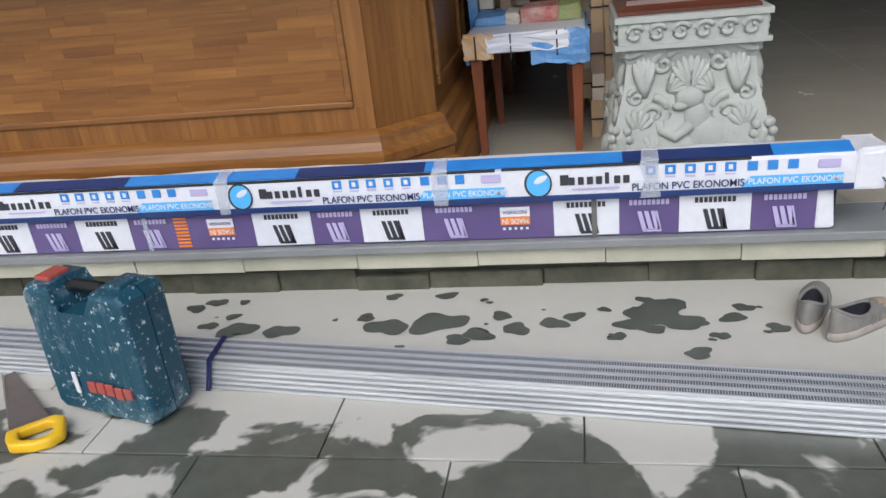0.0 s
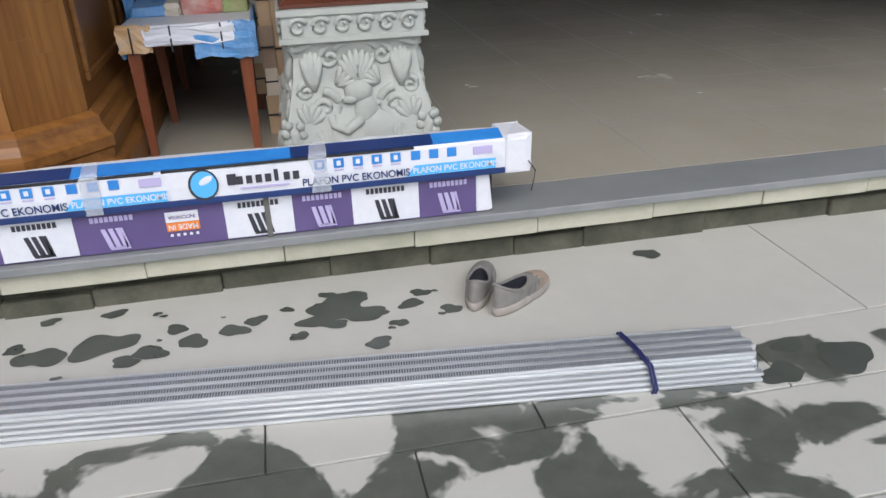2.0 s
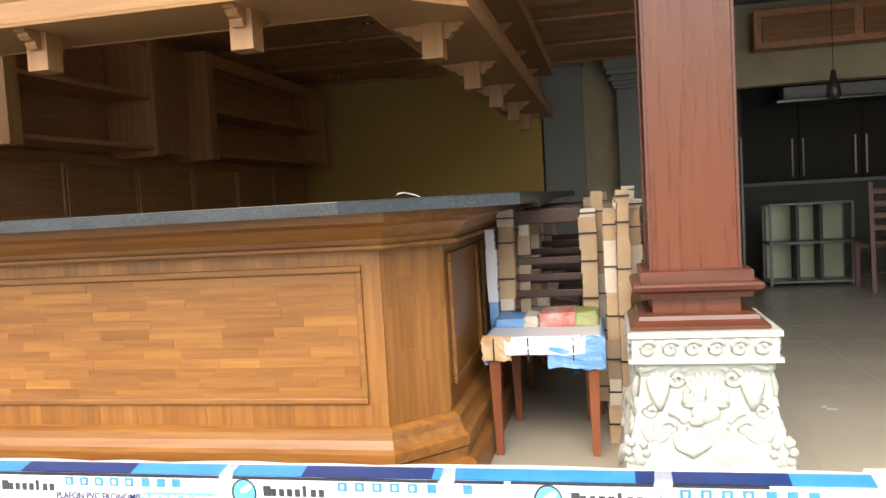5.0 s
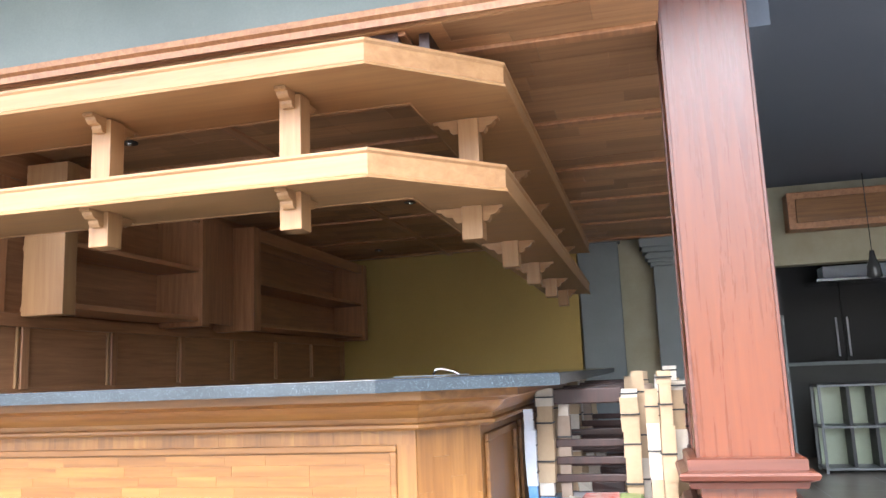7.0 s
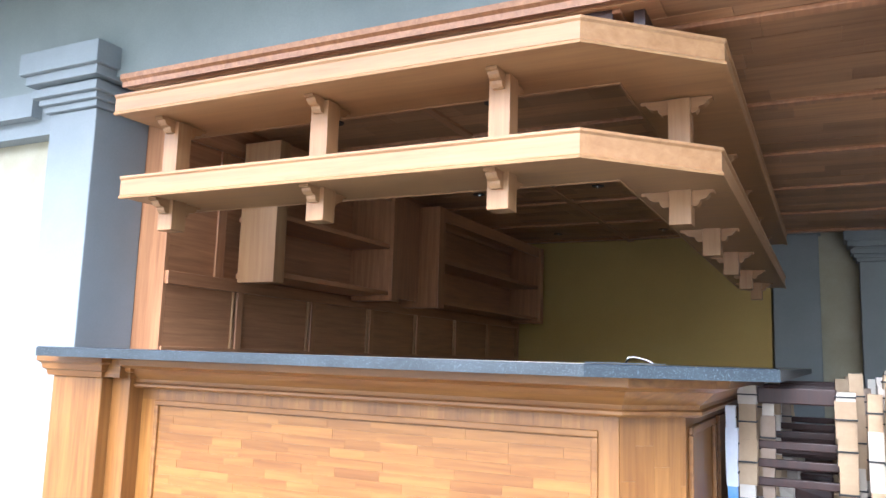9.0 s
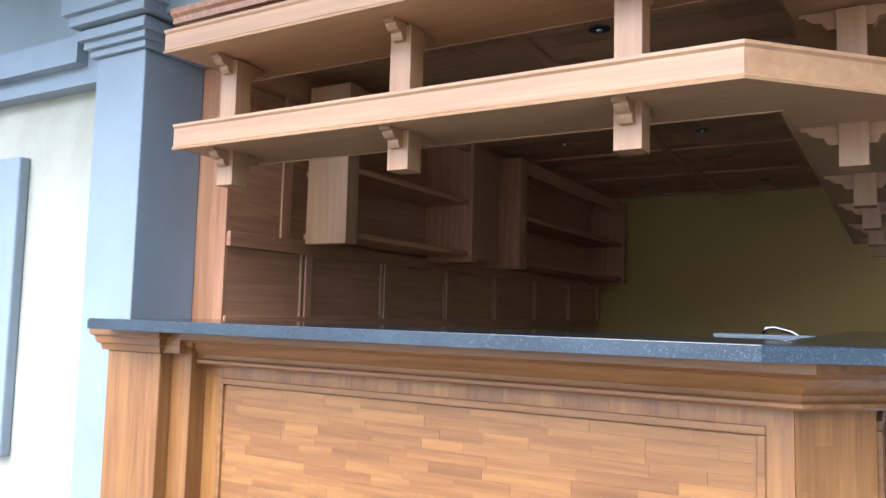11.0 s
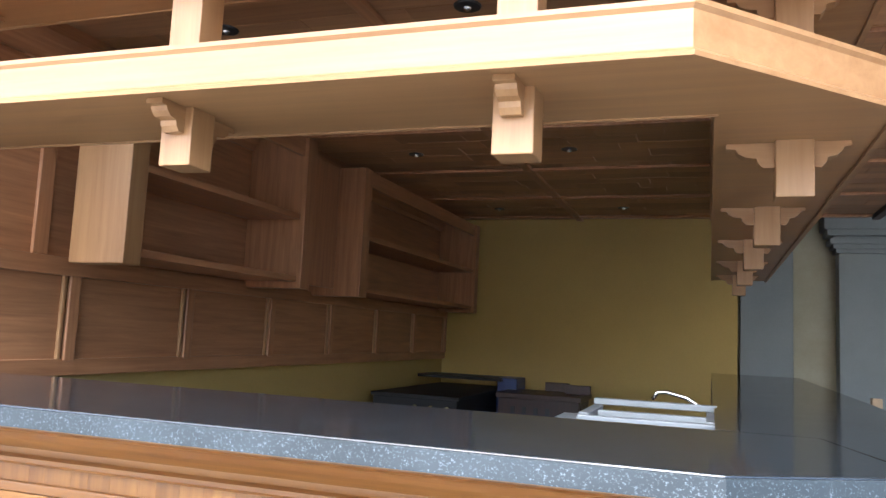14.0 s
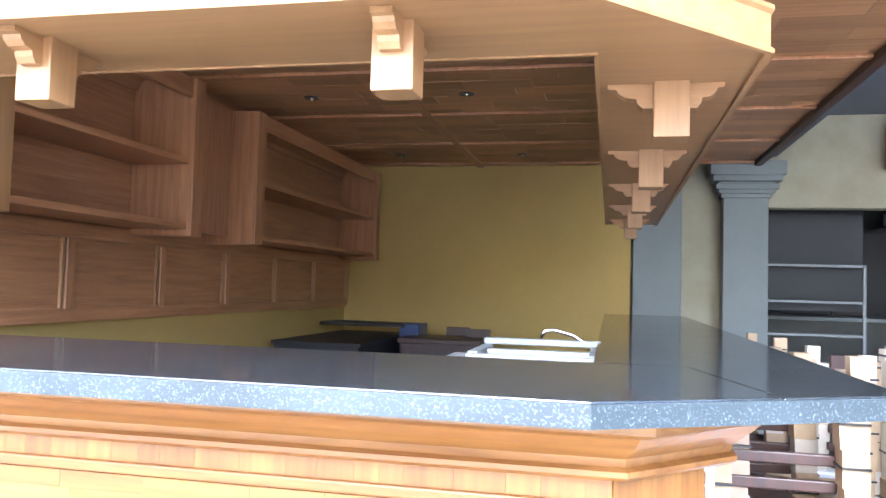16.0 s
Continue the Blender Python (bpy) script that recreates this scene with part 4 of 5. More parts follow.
# ---- tool case, saw, shoes ----
def tool_case():
    t = thing("tool_case", "scuffed teal plastic power-tool case standing on edge", "tool case", (-1.716, 1.789, 0), -15.4)
    W, D, H = 0.365, 0.145, 0.385
    for s in (-1, 1):
        bm = bmesh.new()
        pts = [(-W / 2, 0.02), (-W / 2 + 0.02, 0.0), (W / 2 - 0.02, 0.0), (W / 2, 0.02), (W / 2, H - 0.02), (W / 2 - 0.02, H), (0.07, H), (0.045, H - 0.075), (-0.065, H - 0.075), (-0.09, H), (-W / 2 + 0.02, H), (-W / 2, H - 0.02)]
        a = [bm.verts.new((x, s * 0.002, z)) for x, z in pts]
        b = [bm.verts.new((x * 0.97, s * D / 2, 0.008 + z * 0.965)) for x, z in pts]
        bm.faces.new(a)
        bm.faces.new(b[::-1])
        for i in range(len(pts)):
            j = (i + 1) % len(pts)
            bm.faces.new((a[i], b[i], b[j], a[j]))
        bmesh.ops.bevel(bm, geom=[e for e in bm.edges if all(abs(v.co.y) > 0.01 for v in e.verts)], offset=0.012, segments=2, profile=0.5, affect="EDGES")
        shell = part("shell", bm, TEAL, t)
        # raised ribs on the broad side
        for k in range(6):
            x = -0.135 + k * 0.048
            top = 0.335 if abs(x + 0.01) > 0.06 else 0.265
            part("rib", box((x, s * (D / 2 - 0.004) - 0.006, 0.125 if k < 5 else 0.05), (x + 0.03, s * (D / 2 - 0.004) + 0.006, top), 0.005), TEAL, shell)
    for x in (-0.135, 0.115):
        part("latch", box((x - 0.028, -0.035, H - 0.012), (x + 0.028, 0.035, H + 0.008), 0.006), TEAL if x > 0 else INKRED, t, "worn latch" if x > 0 else "worn red latch")
    part("handle", tube([(-0.085, 0, H - 0.03), (-0.05, 0, H - 0.022), (0.03, 0, H - 0.022), (0.065, 0, H - 0.03)], 0.015, None, 10), STRAP, t, "black ribbed handle", True)
    for k in range(12):
        bm = bmesh.new()
        bmesh.ops.create_cone(bm, cap_ends=True, segments=10, radius1=0.0165, radius2=0.0165, depth=0.004)
        o = part("handle_rib", bm, STRAP, t)
        o.matrix_basis = pose(-0.055 + k * 0.0085, 0, H - 0.022, 0, 90, 0)
    # worn brand mark as a plain red band
    bm = bmesh.new()
    rng = random.Random(5)
    for k in range(5):
        x = -0.025 + k * 0.032
        bm_box(bm, (x, -D / 2 - 0.0095, 0.085 + rng.uniform(-0.004, 0.004)), (x + 0.027, -D / 2 - 0.003, 0.118 + rng.uniform(-0.006, 0.004)), 0.002)
    part("worn_mark", bm, INKRED, t, "faded red printed band")
    bm = bmesh.new()
    bmesh.ops.create_cone(bm, cap_ends=True, segments=20, radius1=0.024, radius2=0.024, depth=0.008)
    o = part("round_emblem", bm, TEAL, t)
    o.matrix_basis = pose(-0.105, -D / 2 - 0.003, 0.115, 90, 0, 0)
    part("scuff", box((-0.078, -D / 2 - 0.0085, 0.075), (-0.062, -D / 2 - 0.004, 0.14), 0.002), WHITE, t, "white plaster smear")


def hand_saw():
    t = thing("hand_saw", "hand saw with yellow plastic handle lying on the paving", "saw", (-1.835, 1.565, 0.004), 44)
    bm = bmesh.new()
    pts = [(-0.045, 0.13), (0.055, 0.12), (0.012, 0.50), (-0.020, 0.50)]
    lo = [bm.verts.new((x, y, 0.014 - 0.01 * (y > 0.3))) for x, y in pts]
    hi = [bm.verts.new((x, y, 0.0165 - 0.01 * (y > 0.3))) for x, y in pts]
    bm.faces.new(lo[::-1])
    bm.faces.new(hi)
    for i in range(4):
        bm.faces.new((lo[i], lo[(i + 1) % 4], hi[(i + 1) % 4], hi[i]))
    part("blade", bm, BLADE, t, "dark tapering steel blade")
    bm = bmesh.new()
    for k in range(40):
        y = 0.14 + k * 0.009
        x = -0.045 + (y - 0.13) * 0.0676
        v = [bm.verts.new(c) for c in ((x, y, 0.012), (x, y + 0.009, 0.012), (x - 0.005, y + 0.0045, 0.011), (x, y, 0.0135), (x, y + 0.009, 0.0135), (x - 0.005, y + 0.0045, 0.0125))]
        bm.faces.new((v[0], v[1], v[2]))
        bm.faces.new((v[3], v[5], v[4]))
        bm.faces.new((v[0], v[3], v[4], v[1]))
        bm.faces.new((v[1], v[4], v[5], v[2]))
        bm.faces.new((v[2], v[5], v[3], v[0]))
    part("teeth", bm, BLADE, t)
    loop = [(-0.055, 0.125), (0.065, 0.118), (0.088, 0.09), (0.07, 0.015), (0.03, 0.0), (-0.01, 0.012), (-0.06, 0.05), (-0.062, 0.09), (-0.055, 0.125)]
    bm = bmesh.new()
    rings = []
    for i, (x, y) in enumerate(loop[:-1]):
        cx, cy = 0.012, 0.066
        ix, iy = x + (cx - x) * 0.42, y + (cy - y) * 0.42
        rings.append([bm.verts.new(c) for c in ((x, y, 0.0), (x, y, 0.03), (ix, iy, 0.03), (ix, iy, 0.0))])
    for a, b in zip(rings, rings[1:] + rings[:1]):
        for k in range(4):
            bm.faces.new((a[k], b[k], b[(k + 1) % 4], a[(k + 1) % 4]))
    bmesh.ops.bevel(bm, geom=bm.edges[:], offset=0.007, segments=2, profile=0.5, affect="EDGES")
    part("handle", bm, YPLASTIC, t, "bright yellow open handle", True)


def shoe(x, y, turn, label, hand):
    t = thing("slip_on_shoe", label, "shoe", (x, y, 0), turn, "pair of shoes")

    def ring(z, grow, heel=0.0):
        pts = []
        for k in range(24):
            a = 2 * math.pi * k / 24
            u = math.cos(a)
            w = 0.044 + 0.006 * u - 0.006 * math.exp(-((u + 0.1) ** 2) * 9)
            pts.append((0.134 * u * grow + heel, (w * math.sin(a) + hand * 0.006 * u) * grow, z))
        return pts

    def loft(levels, cap=True):
        bm = bmesh.new()
        rs = [[bm.verts.new(p) for p in lv] for lv in levels]
        for a, b in zip(rs, rs[1:]):
            for k in range(24):
                bm.faces.new((a[k], a[(k + 1) % 24], b[(k + 1) % 24], b[k]))
        if cap:
            bm.faces.new(rs[0][::-1])
            bm.faces.new(rs[-1])
        return bm

    part("sole", loft([ring(0.0, 0.97), ring(0.008, 1.02), ring(0.024, 1.02), ring(0.027, 0.99)]), SOLE, t, "pale worn rubber sole", True)
    # upper: drawn from the sole's outline in to the rim of the opening
    outline, rim = ring(0.026, 0.985), []
    for k in range(24):
        a = 2 * math.pi * k / 24
        rim.append((-0.045 + 0.070 * math.cos(a), 0.033 * math.sin(a), 0.070 - 0.012 * math.cos(a) + 0.010 * math.cos(2 * a)))
    levels = []
    for f in (0, 0.2, 0.4, 0.6, 0.8, 1.0):
        g = f ** 1.25
        levels.append([(p[0] + (q[0] - p[0]) * g, p[1] + (q[1] - p[1]) * g, 0.026 + (q[2] - 0.026) * math.sin(f * math.pi / 2) ** 0.75) for p, q in zip(outline, rim)])
    for toe in (False, True):
        bm = loft(levels, False)
        far = [f for f in bm.faces if (f.calc_center_median().x > 0.045) != toe]
        bmesh.ops.delete(bm, geom=far, context="FACES")
        part("toe_cap" if toe else "upper", bm, TAN if toe and hand > 0 else SHOE, t, "dusty tan toe" if toe and hand > 0 else "", True)
    inner = [[(-0.045 + (x_ + 0.045) * g, y_ * g, z_ - d) for x_, y_, z_ in rim] for g, d in ((0.97, 0.0), (0.95, 0.02), (0.88, 0.036))]
    bm = loft(inner, False)
    bm.verts.ensure_lookup_table()
    bm.faces.new([bm.verts[48 + k] for k in range(24)])
    part("lining", bm, LINING, t, "dark inside of the shoe", True)
    part("collar", tube(rim + rim[:1], 0.0048, None, 7), SHOE, t, "", True)
    for k in range(5):
        x_ = -0.02 + k * 0.017
        part("stitched_rib", tube([(x_, sgn * (0.047 - 0.001 * k), 0.032) if d == 0 else (x_ + 0.014, sgn * (0.039 - 0.001 * k), 0.056) for sgn in (-1,) for d in (0, 1)], 0.0018, None, 5), SHOE, t)


tool_case()
hand_saw()
shoe(0.168, 2.245, 70, "dusty grey canvas slip-on shoe beside its pair", -1)
shoe(0.272, 2.165, 36, "dusty tan and grey canvas slip-on shoe on the paving", 1)


# ---- wrapped dining chairs ----
def wrapped_post(parent, x, y, z0, z1, lean, w, mats, rng):
    """A back post wrapped in cardboard sheets and bound with black strap."""
    p = None
    z = z0
    while z < z1 - 0.02:
        h = min(rng.uniform(0.10, 0.22), z1 - z)
        f0, f1 = (z - z0) / (z1 - z0), (z + h - z0) / (z1 - z0)
        k = w * rng.uniform(0.9, 1.15)
        bm = taper((x, y + lean * f0, z), (x + rng.uniform(-0.004, 0.004), y + lean * f1, z + h + 0.004), k, k * rng.uniform(0.92, 1.05))
        part("cardboard_wrap", bm, rng.choice(mats), parent)
        part("strap", box((x - k / 2 - 0.003, y + lean * f0 - k / 2 - 0.003, z + h * 0.5), (x + k / 2 + 0.003, y + lean * f0 + k / 2 + 0.012, z + h * 0.5 + 0.006)), STRAP, parent)
        z += h


def wrapped_chair(x, y, turn, seed, label, colours):
    rng = random.Random(seed)
    t = thing("dining_chair", label, "chair", (x, y, FZ), turn, "wrapped dining chairs")
    SH = 0.42
    for lx, ly, tilt in ((-0.20, -0.22, 0.0), (0.20, -0.22, 0.0), (-0.17, 0.22, 0.05), (0.17, 0.22, 0.05)):
        part("leg", taper((lx * 0.98, ly + tilt, 0), (lx, ly, SH + 0.01), 0.028, 0.046), LEG, t)
    part("seat", box((-0.215, -0.24, SH), (0.215, 0.23, SH + 0.05), 0.012), CARD, t)
    # layered wrapping round the seat front
    for (a, b, lo, hi, m) in ((-0.245, -0.13, -0.015, 0.075, colours[0]), (-0.15, 0.17, 0.005, 0.065, WHITE), (0.02, 0.235, -0.045, 0.035, colours[1]), (0.155, 0.245, -0.055, 0.07, colours[1])):
        bm = box((a, -0.262 - rng.uniform(0, 0.006), SH + lo), (b, -0.236, SH + hi), 0.004)
        bmesh.ops.subdivide_edges(bm, edges=[e for e in bm.edges if e.calc_length() > 0.03], cuts=3, use_grid_fill=True)
        for v in bm.verts:
            v.co += Vector((rng.uniform(-0.006, 0.006), rng.uniform(-0.004, 0.004), rng.uniform(-0.009, 0.009)))
        part("wrapping", bm, m, t)
    part("wrapping", box((-0.235, -0.24, SH + 0.045), (0.235, 0.24, SH + 0.075), 0.01), WHITE, t, "white paper laid over the seat")
    for sx in (-1, 1):
        bm = box((sx * 0.235 - 0.008, -0.24, SH - 0.04), (sx * 0.235 + 0.008, 0.22, SH + 0.07), 0.004)
        part("wrapping", bm, colours[1], t)
    # the second seat resting upside down, a rolled bundle of sheets
    sheets = (BLUEWRAP, CARDPALE, REDCARD, GREENCARD) if seed == 1 else (CARD, CARDPALE, BROWN, CARD)
    for (a, b, m) in ((-0.225, -0.09, sheets[0]), (-0.10, -0.03, sheets[1]), (-0.03, 0.13, sheets[2]), (0.12, 0.225, sheets[3])):
        bm = box((a, -0.02, SH + 0.075), (b, 0.16, SH + 0.13 + rng.uniform(-0.012, 0.014)), 0.012)
        for v in bm.verts:
            v.co += Vector((0, rng.uniform(-0.008, 0.008), rng.uniform(-0.008, 0.006)))
        part("wrapping", bm, m, t)
    for px in (-0.20, -0.06, 0.12):
        part("strap", box((px, -0.268, SH - 0.02), (px + 0.006, -0.262, SH + 0.075)), STRAP, t)
    for lx in (-0.185, 0.19):
        wrapped_post(t, lx, 0.18, SH + 0.06, rng.uniform(0.97, 1.04), 0.07, 0.07, (CARD, CARDPALE, CARD), rng)
    wrapped_post(t, -0.235, 0.10, SH + 0.02, 0.92, -0.05, 0.042, (CARDPALE, WHITE, BLUEWRAP), rng)
    wrapped_post(t, -0.11, 0.27, SH + 0.10, rng.uniform(0.96, 1.02), 0.06, 0.05, (CARDPALE, CARD, TAN), rng)
    wrapped_post(t, 0.235, 0.27, 0.10, rng.uniform(1.0, 1.08), 0.05, 0.05, (CARDPALE, CARD, CARD), rng)
    for k in range(3):
        z = SH + 0.17 + k * 0.075
        part("back_slat", box((-0.16, 0.235 + k * 0.016, z), (0.16, 0.258 + k * 0.016, z + 0.034), 0.004), BROWN, t)
    part("top_rail", box((-0.16, 0.27, 0.93), (0.16, 0.30, 1.0), 0.006), BROWN, t)


CH = "dining chair wrapped in cardboard and paper with straps"
wrapped_chair(-0.668, 3.53, 0, 1, CH + ", beside the bar", (ORANGEWRAP, BLUEWRAP))
wrapped_chair(-0.66, 4.12, 2, 2, CH, (CARDPALE, CARD))
wrapped_chair(-0.655, 4.75, -2, 3, CH, (CARD, CARDPALE))
wrapped_chair(-0.65, 5.4, 1, 4, CH, (CARD, WHITE))
wrapped_chair(-0.12, 3.76, 184, 5, CH + ", behind the column", (CARDPALE, BLUEWRAP))
wrapped_chair(-0.10, 4.45, 182, 6, CH, (CARD, CARDPALE))
wrapped_chair(-0.08, 5.15, 178, 7, CH, (WHITE, CARDPALE))


def leaning_bundle(x, y, z1, lean, seed, mats):
    rng = random.Random(seed)
    t = thing("wrapped_chair_leg", "chair back post wrapped in pale cardboard, bound with straps", "wrapped post", (x, y, FZ), 0, "wrapped posts")
    wrapped_post(t, 0, 0, 0.0, z1, lean, 0.055, mats, rng)


for k, (x, y, z) in enumerate(((-0.385, 3.50, 0.99), (-0.335, 3.60, 1.02), (-0.255, 3.56, 1.02), (-0.29, 3.95, 1.08), (-0.40, 4.05, 1.0))):
    leaning_bundle(x, y, z, 0.05, 40 + k, (CARDPALE, CARD, CARD, TAN) if k != 2 else (CARD, BLUEWRAP, REDCARD, CARDPALE))


# ---- behind the bar ----
def sink():
    t = thing("sink_unit", "stainless steel sink with drain rails and bent tap", "sink", (-1.44, 3.42, 0))
    bm = bmesh.new()
    for a, b in (((-0.13, 0.0, 1.225), (0.24, 0.03, 1.25)), ((-0.13, 0.34, 1.255), (0.24, 0.37, 1.275)), ((-0.13, 0.03, 1.225), (-0.10, 0.34, 1.255)), ((0.21, 0.03, 1.225), (0.24, 0.34, 1.255)), ((-0.09, 0.14, 1.235), (0.22, 0.17, 1.255)), ((-0.20, 0.0, 1.215), (-0.13, 0.2, 1.235))):
        bm_box(bm, a, b, 0.003)
    part("rim", bm, DULLSTEEL, t, "brushed steel rim")
    part("bowl", box((-0.10, 0.03, 1.05), (0.21, 0.34, 1.20), 0.02), STEELM, t)
    part("cabinet", box((-0.20, 0.0, FZ), (0.235, 0.5, 1.05)), BROWN, t)
    part("tap", tube([(0.215, 0.42, 1.0), (0.215, 0.42, 1.25), (0.15, 0.42, 1.288), (0.09, 0.42, 1.303), (0.06, 0.42, 1.30), (0.045, 0.42, 1.276)], 0.007, None, 10), CHROME, t, "bent chrome tap", True)


def slat_cabinet(x, y, w, d, h, label):
    t = thing("slatted_stand", label, "stand", (x, y, FZ))
    part("top", box((-w / 2 - 0.02, -d / 2 - 0.02, h - 0.04), (w / 2 + 0.02, d / 2 + 0.02, h), 0.006), BROWN, t)
    part("body", box((-w / 2, -d / 2, 0), (w / 2, d / 2, h - 0.04), 0.004), BROWN, t)
    for k in range(7):
        part("slat", box((w / 2 + 0.001, -d / 2 + 0.04 + k * 0.05, h - 0.2), (w / 2 + 0.012, -d / 2 + 0.065 + k * 0.05, h - 0.06)), BROWN, t)
    for k in range(4):
        part("slot", box((-w / 2 + 0.1 + k * 0.09, -d / 2 - 0.008, h - 0.16), (-w / 2 + 0.13 + k * 0.09, -d / 2 - 0.001, h - 0.1)), STRAP, t)
    for dx in (-0.05, 0.15):
        part("raised_rail", box((dx, d / 2 - 0.05 - dx, h), (dx + 0.2, d / 2 - 0.02 - dx, h + 0.07), 0.004), BROWN, t)


def stove():
    t = thing("stove", "dark gas stove with chrome knobs against the yellow wall", "stove", (-3.0, 7.4, FZ))
    part("body", box((-0.55, -0.9, 0), (0.1, 0.6, 0.80), 0.008), BLACKCAB, t)
    part("top", box((-0.56, -0.92, 0.80), (0.12, 0.62, 0.825), 0.004), BLACKCAB, t)
    part("hood_plate", box((-0.55, 0.0, 0.90), (0.18, 0.4, 0.925), 0.006), BLACKCAB, t, "thin dark glass plate")
    part("upright", box((0.13, 0.05, 0.0), (0.30, 0.35, 0.93), 0.008), NAVY, t)
    for k in range(3):
        bm = bmesh.new()
        bmesh.ops.create_cone(bm, cap_ends=True, segments=12, radius1=0.022, radius2=0.018, depth=0.03)
        o = part("knob", bm, CHROME, t, "chrome knob")
        o.matrix_basis = pose(-0.2 + 0.12 * k, -0.935, 0.74, 90, 0, 0)


sink()
slat_cabinet(-2.45, 7.35, 0.62, 0.5, 0.84, "dark brown wooden slatted stand behind the bar")
stove()


# ---- the room beyond the column ----
def glass_rack(x, y, w, label):
    t = thing("steel_rack", label, "rack", (x, y, FZ))
    for sx in (0, w):
        for sy in (0, 0.35):
            part("post", box((sx - 0.012, sy - 0.012, 0), (sx + 0.012, sy + 0.012, 0.81)), DULLSTEEL, t)
    for z in (0.03, 0.42, 0.81):
        part("shelf", box((-0.012, -0.016, z), (w + 0.012, 0.36, z + 0.022), 0.002), DULLSTEEL, t)
    part("backing", box((0.015, 0.30, 0.052), (w - 0.015, 0.31, 0.808)), GREENGLASS, t, "pale green backing board")
    for dx in (0.33 * w, 0.62 * w):
        part("inner_board", box((dx, 0.05, 0.055), (dx + 0.03, 0.29, 0.805)), STRAP, t)


def brown_chair(x, y, turn):
    t = thing("dining_chair", "dark red-brown wooden dining chair with slatted back", "chair", (x, y, FZ), turn, "unwrapped dining chairs")
    for lx in (-0.2, 0.2):
        part("leg", taper((lx, -0.21, 0), (lx, -0.2, 0.45), 0.035, 0.045), RED_X, t)
        part("back_post", taper((lx, 0.26, 0), (lx, 0.20, 1.0), 0.04, 0.04), RED_X, t)
    part("seat", box((-0.23, -0.24, 0.43), (0.23, 0.22, 0.47), 0.01), RED_X, t)
    for k in range(4):
        z = 0.56 + k * 0.11
        part("back_slat", box((-0.18, 0.20, z), (0.18, 0.22, z + 0.055), 0.004), RED_X, t)
    part("apron", box((-0.19, -0.21, 0.37), (0.19, -0.19, 0.43)), RED_X, t)


glass_rack(1.215, 8.42, 0.76, "stainless steel rack with pale green backing, dusty")
brown_chair(2.16, 8.05, 180)
brown_chair(2.85, 8.15, 176)
bar2 = thing("kitchen_counter", "grey topped kitchen counter, shade put into its dark body colour", "counter", (0, 0, FZ))
# body darkened by colour to sit in the kitchen's shade
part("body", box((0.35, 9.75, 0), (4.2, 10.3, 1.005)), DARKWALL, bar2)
part("top", box((0.30, 9.70, 1.005), (4.25, 10.35, 1.045), 0.005), GREY, bar2)
upper = thing("kitchen_cabinet", "black glossy kitchen wall cabinets with steel handles", "cabinet", (0, 0, 0))
for k in range(5):
    x = 0.59 + k * 0.75
    part("door", box((x, 10.95, 1.22), (x + 0.74, 11.4, 2.5), 0.004), BLACKCAB, upper)
    for dx in (0.66, 0.79):
        part("handle", tube([(x + dx, 10.92, 1.29), (x + dx, 10.92, 1.78)], 0.012), WHITE, upper, "pale satin bar handle")
hood = thing("range_hood", "white sloping range hood over the kitchen counter", "range hood", (1.68, 10.2, 2.18))
part("canopy", prism([(0, 0), (2.2, 0), (2.2, 0.76), (0, 0.76)], 0.0, 0.035, 0.004), STEELM, hood)
part("chimney", box((0.12, 0.2, 0.035), (2.0, 0.5, 0.2), 0.005), WHITE, hood)
lamp = thing("pendant_lamp", "small dark glass pendant lamp on a cord, unlit", "lamp", (1.69, 7.9, 1.99))
part("cord", tube([(0, 0, 0.24), (0, 0, 0.965)], 0.004), STRAP, lamp)
part("shade", tube([(0, 0, -0.02), (0, 0, 0.0), (0, 0, 0.10), (0, 0, 0.17), (0, 0, 0.24)], [0.03, 0.065, 0.055, 0.03, 0.02], None, 16), LAMPGLASS, lamp, "dark glass bell shade", True)
beam = thing("ceiling_beam", "varnished wooden boxed beam under the ceiling", "beam", (0, 0, 0), 0, "", "structure")
part("beam_box", box((1.05, 8.05, 2.50), (4.39, 8.28, 2.86), 0.006), CAB_Y, beam)
part("beam_panel", box((1.12, 8.03, 2.56), (1.92, 8.05, 2.79), 0.004), TEAK_X, beam)
part("beam_panel", box((2.0, 8.03, 2.56), (4.3, 8.05, 2.79), 0.004), TEAK_X, beam)

# open black shelves seen past the rear pilaster
wide = thing("display_rack", "stainless steel frame rack before a black board", "rack", (0.19, BACK + 0.35, FZ))
part("board", box((-0.02, 0.22, 1.12), (0.85, 0.26, 2.0)), BLACKCAB, wide, "black glossy board")
for x in (0.0, 0.80):
    part("post", box((x - 0.012, -0.012, 0), (x + 0.012, 0.012, 1.53)), DULLSTEEL, wide)
for z in (0.9, 1.19, 1.51):
    part("shelf", box((-0.012, -0.012, z), (0.81, 0.2, z + 0.02)), DULLSTEEL, wide)


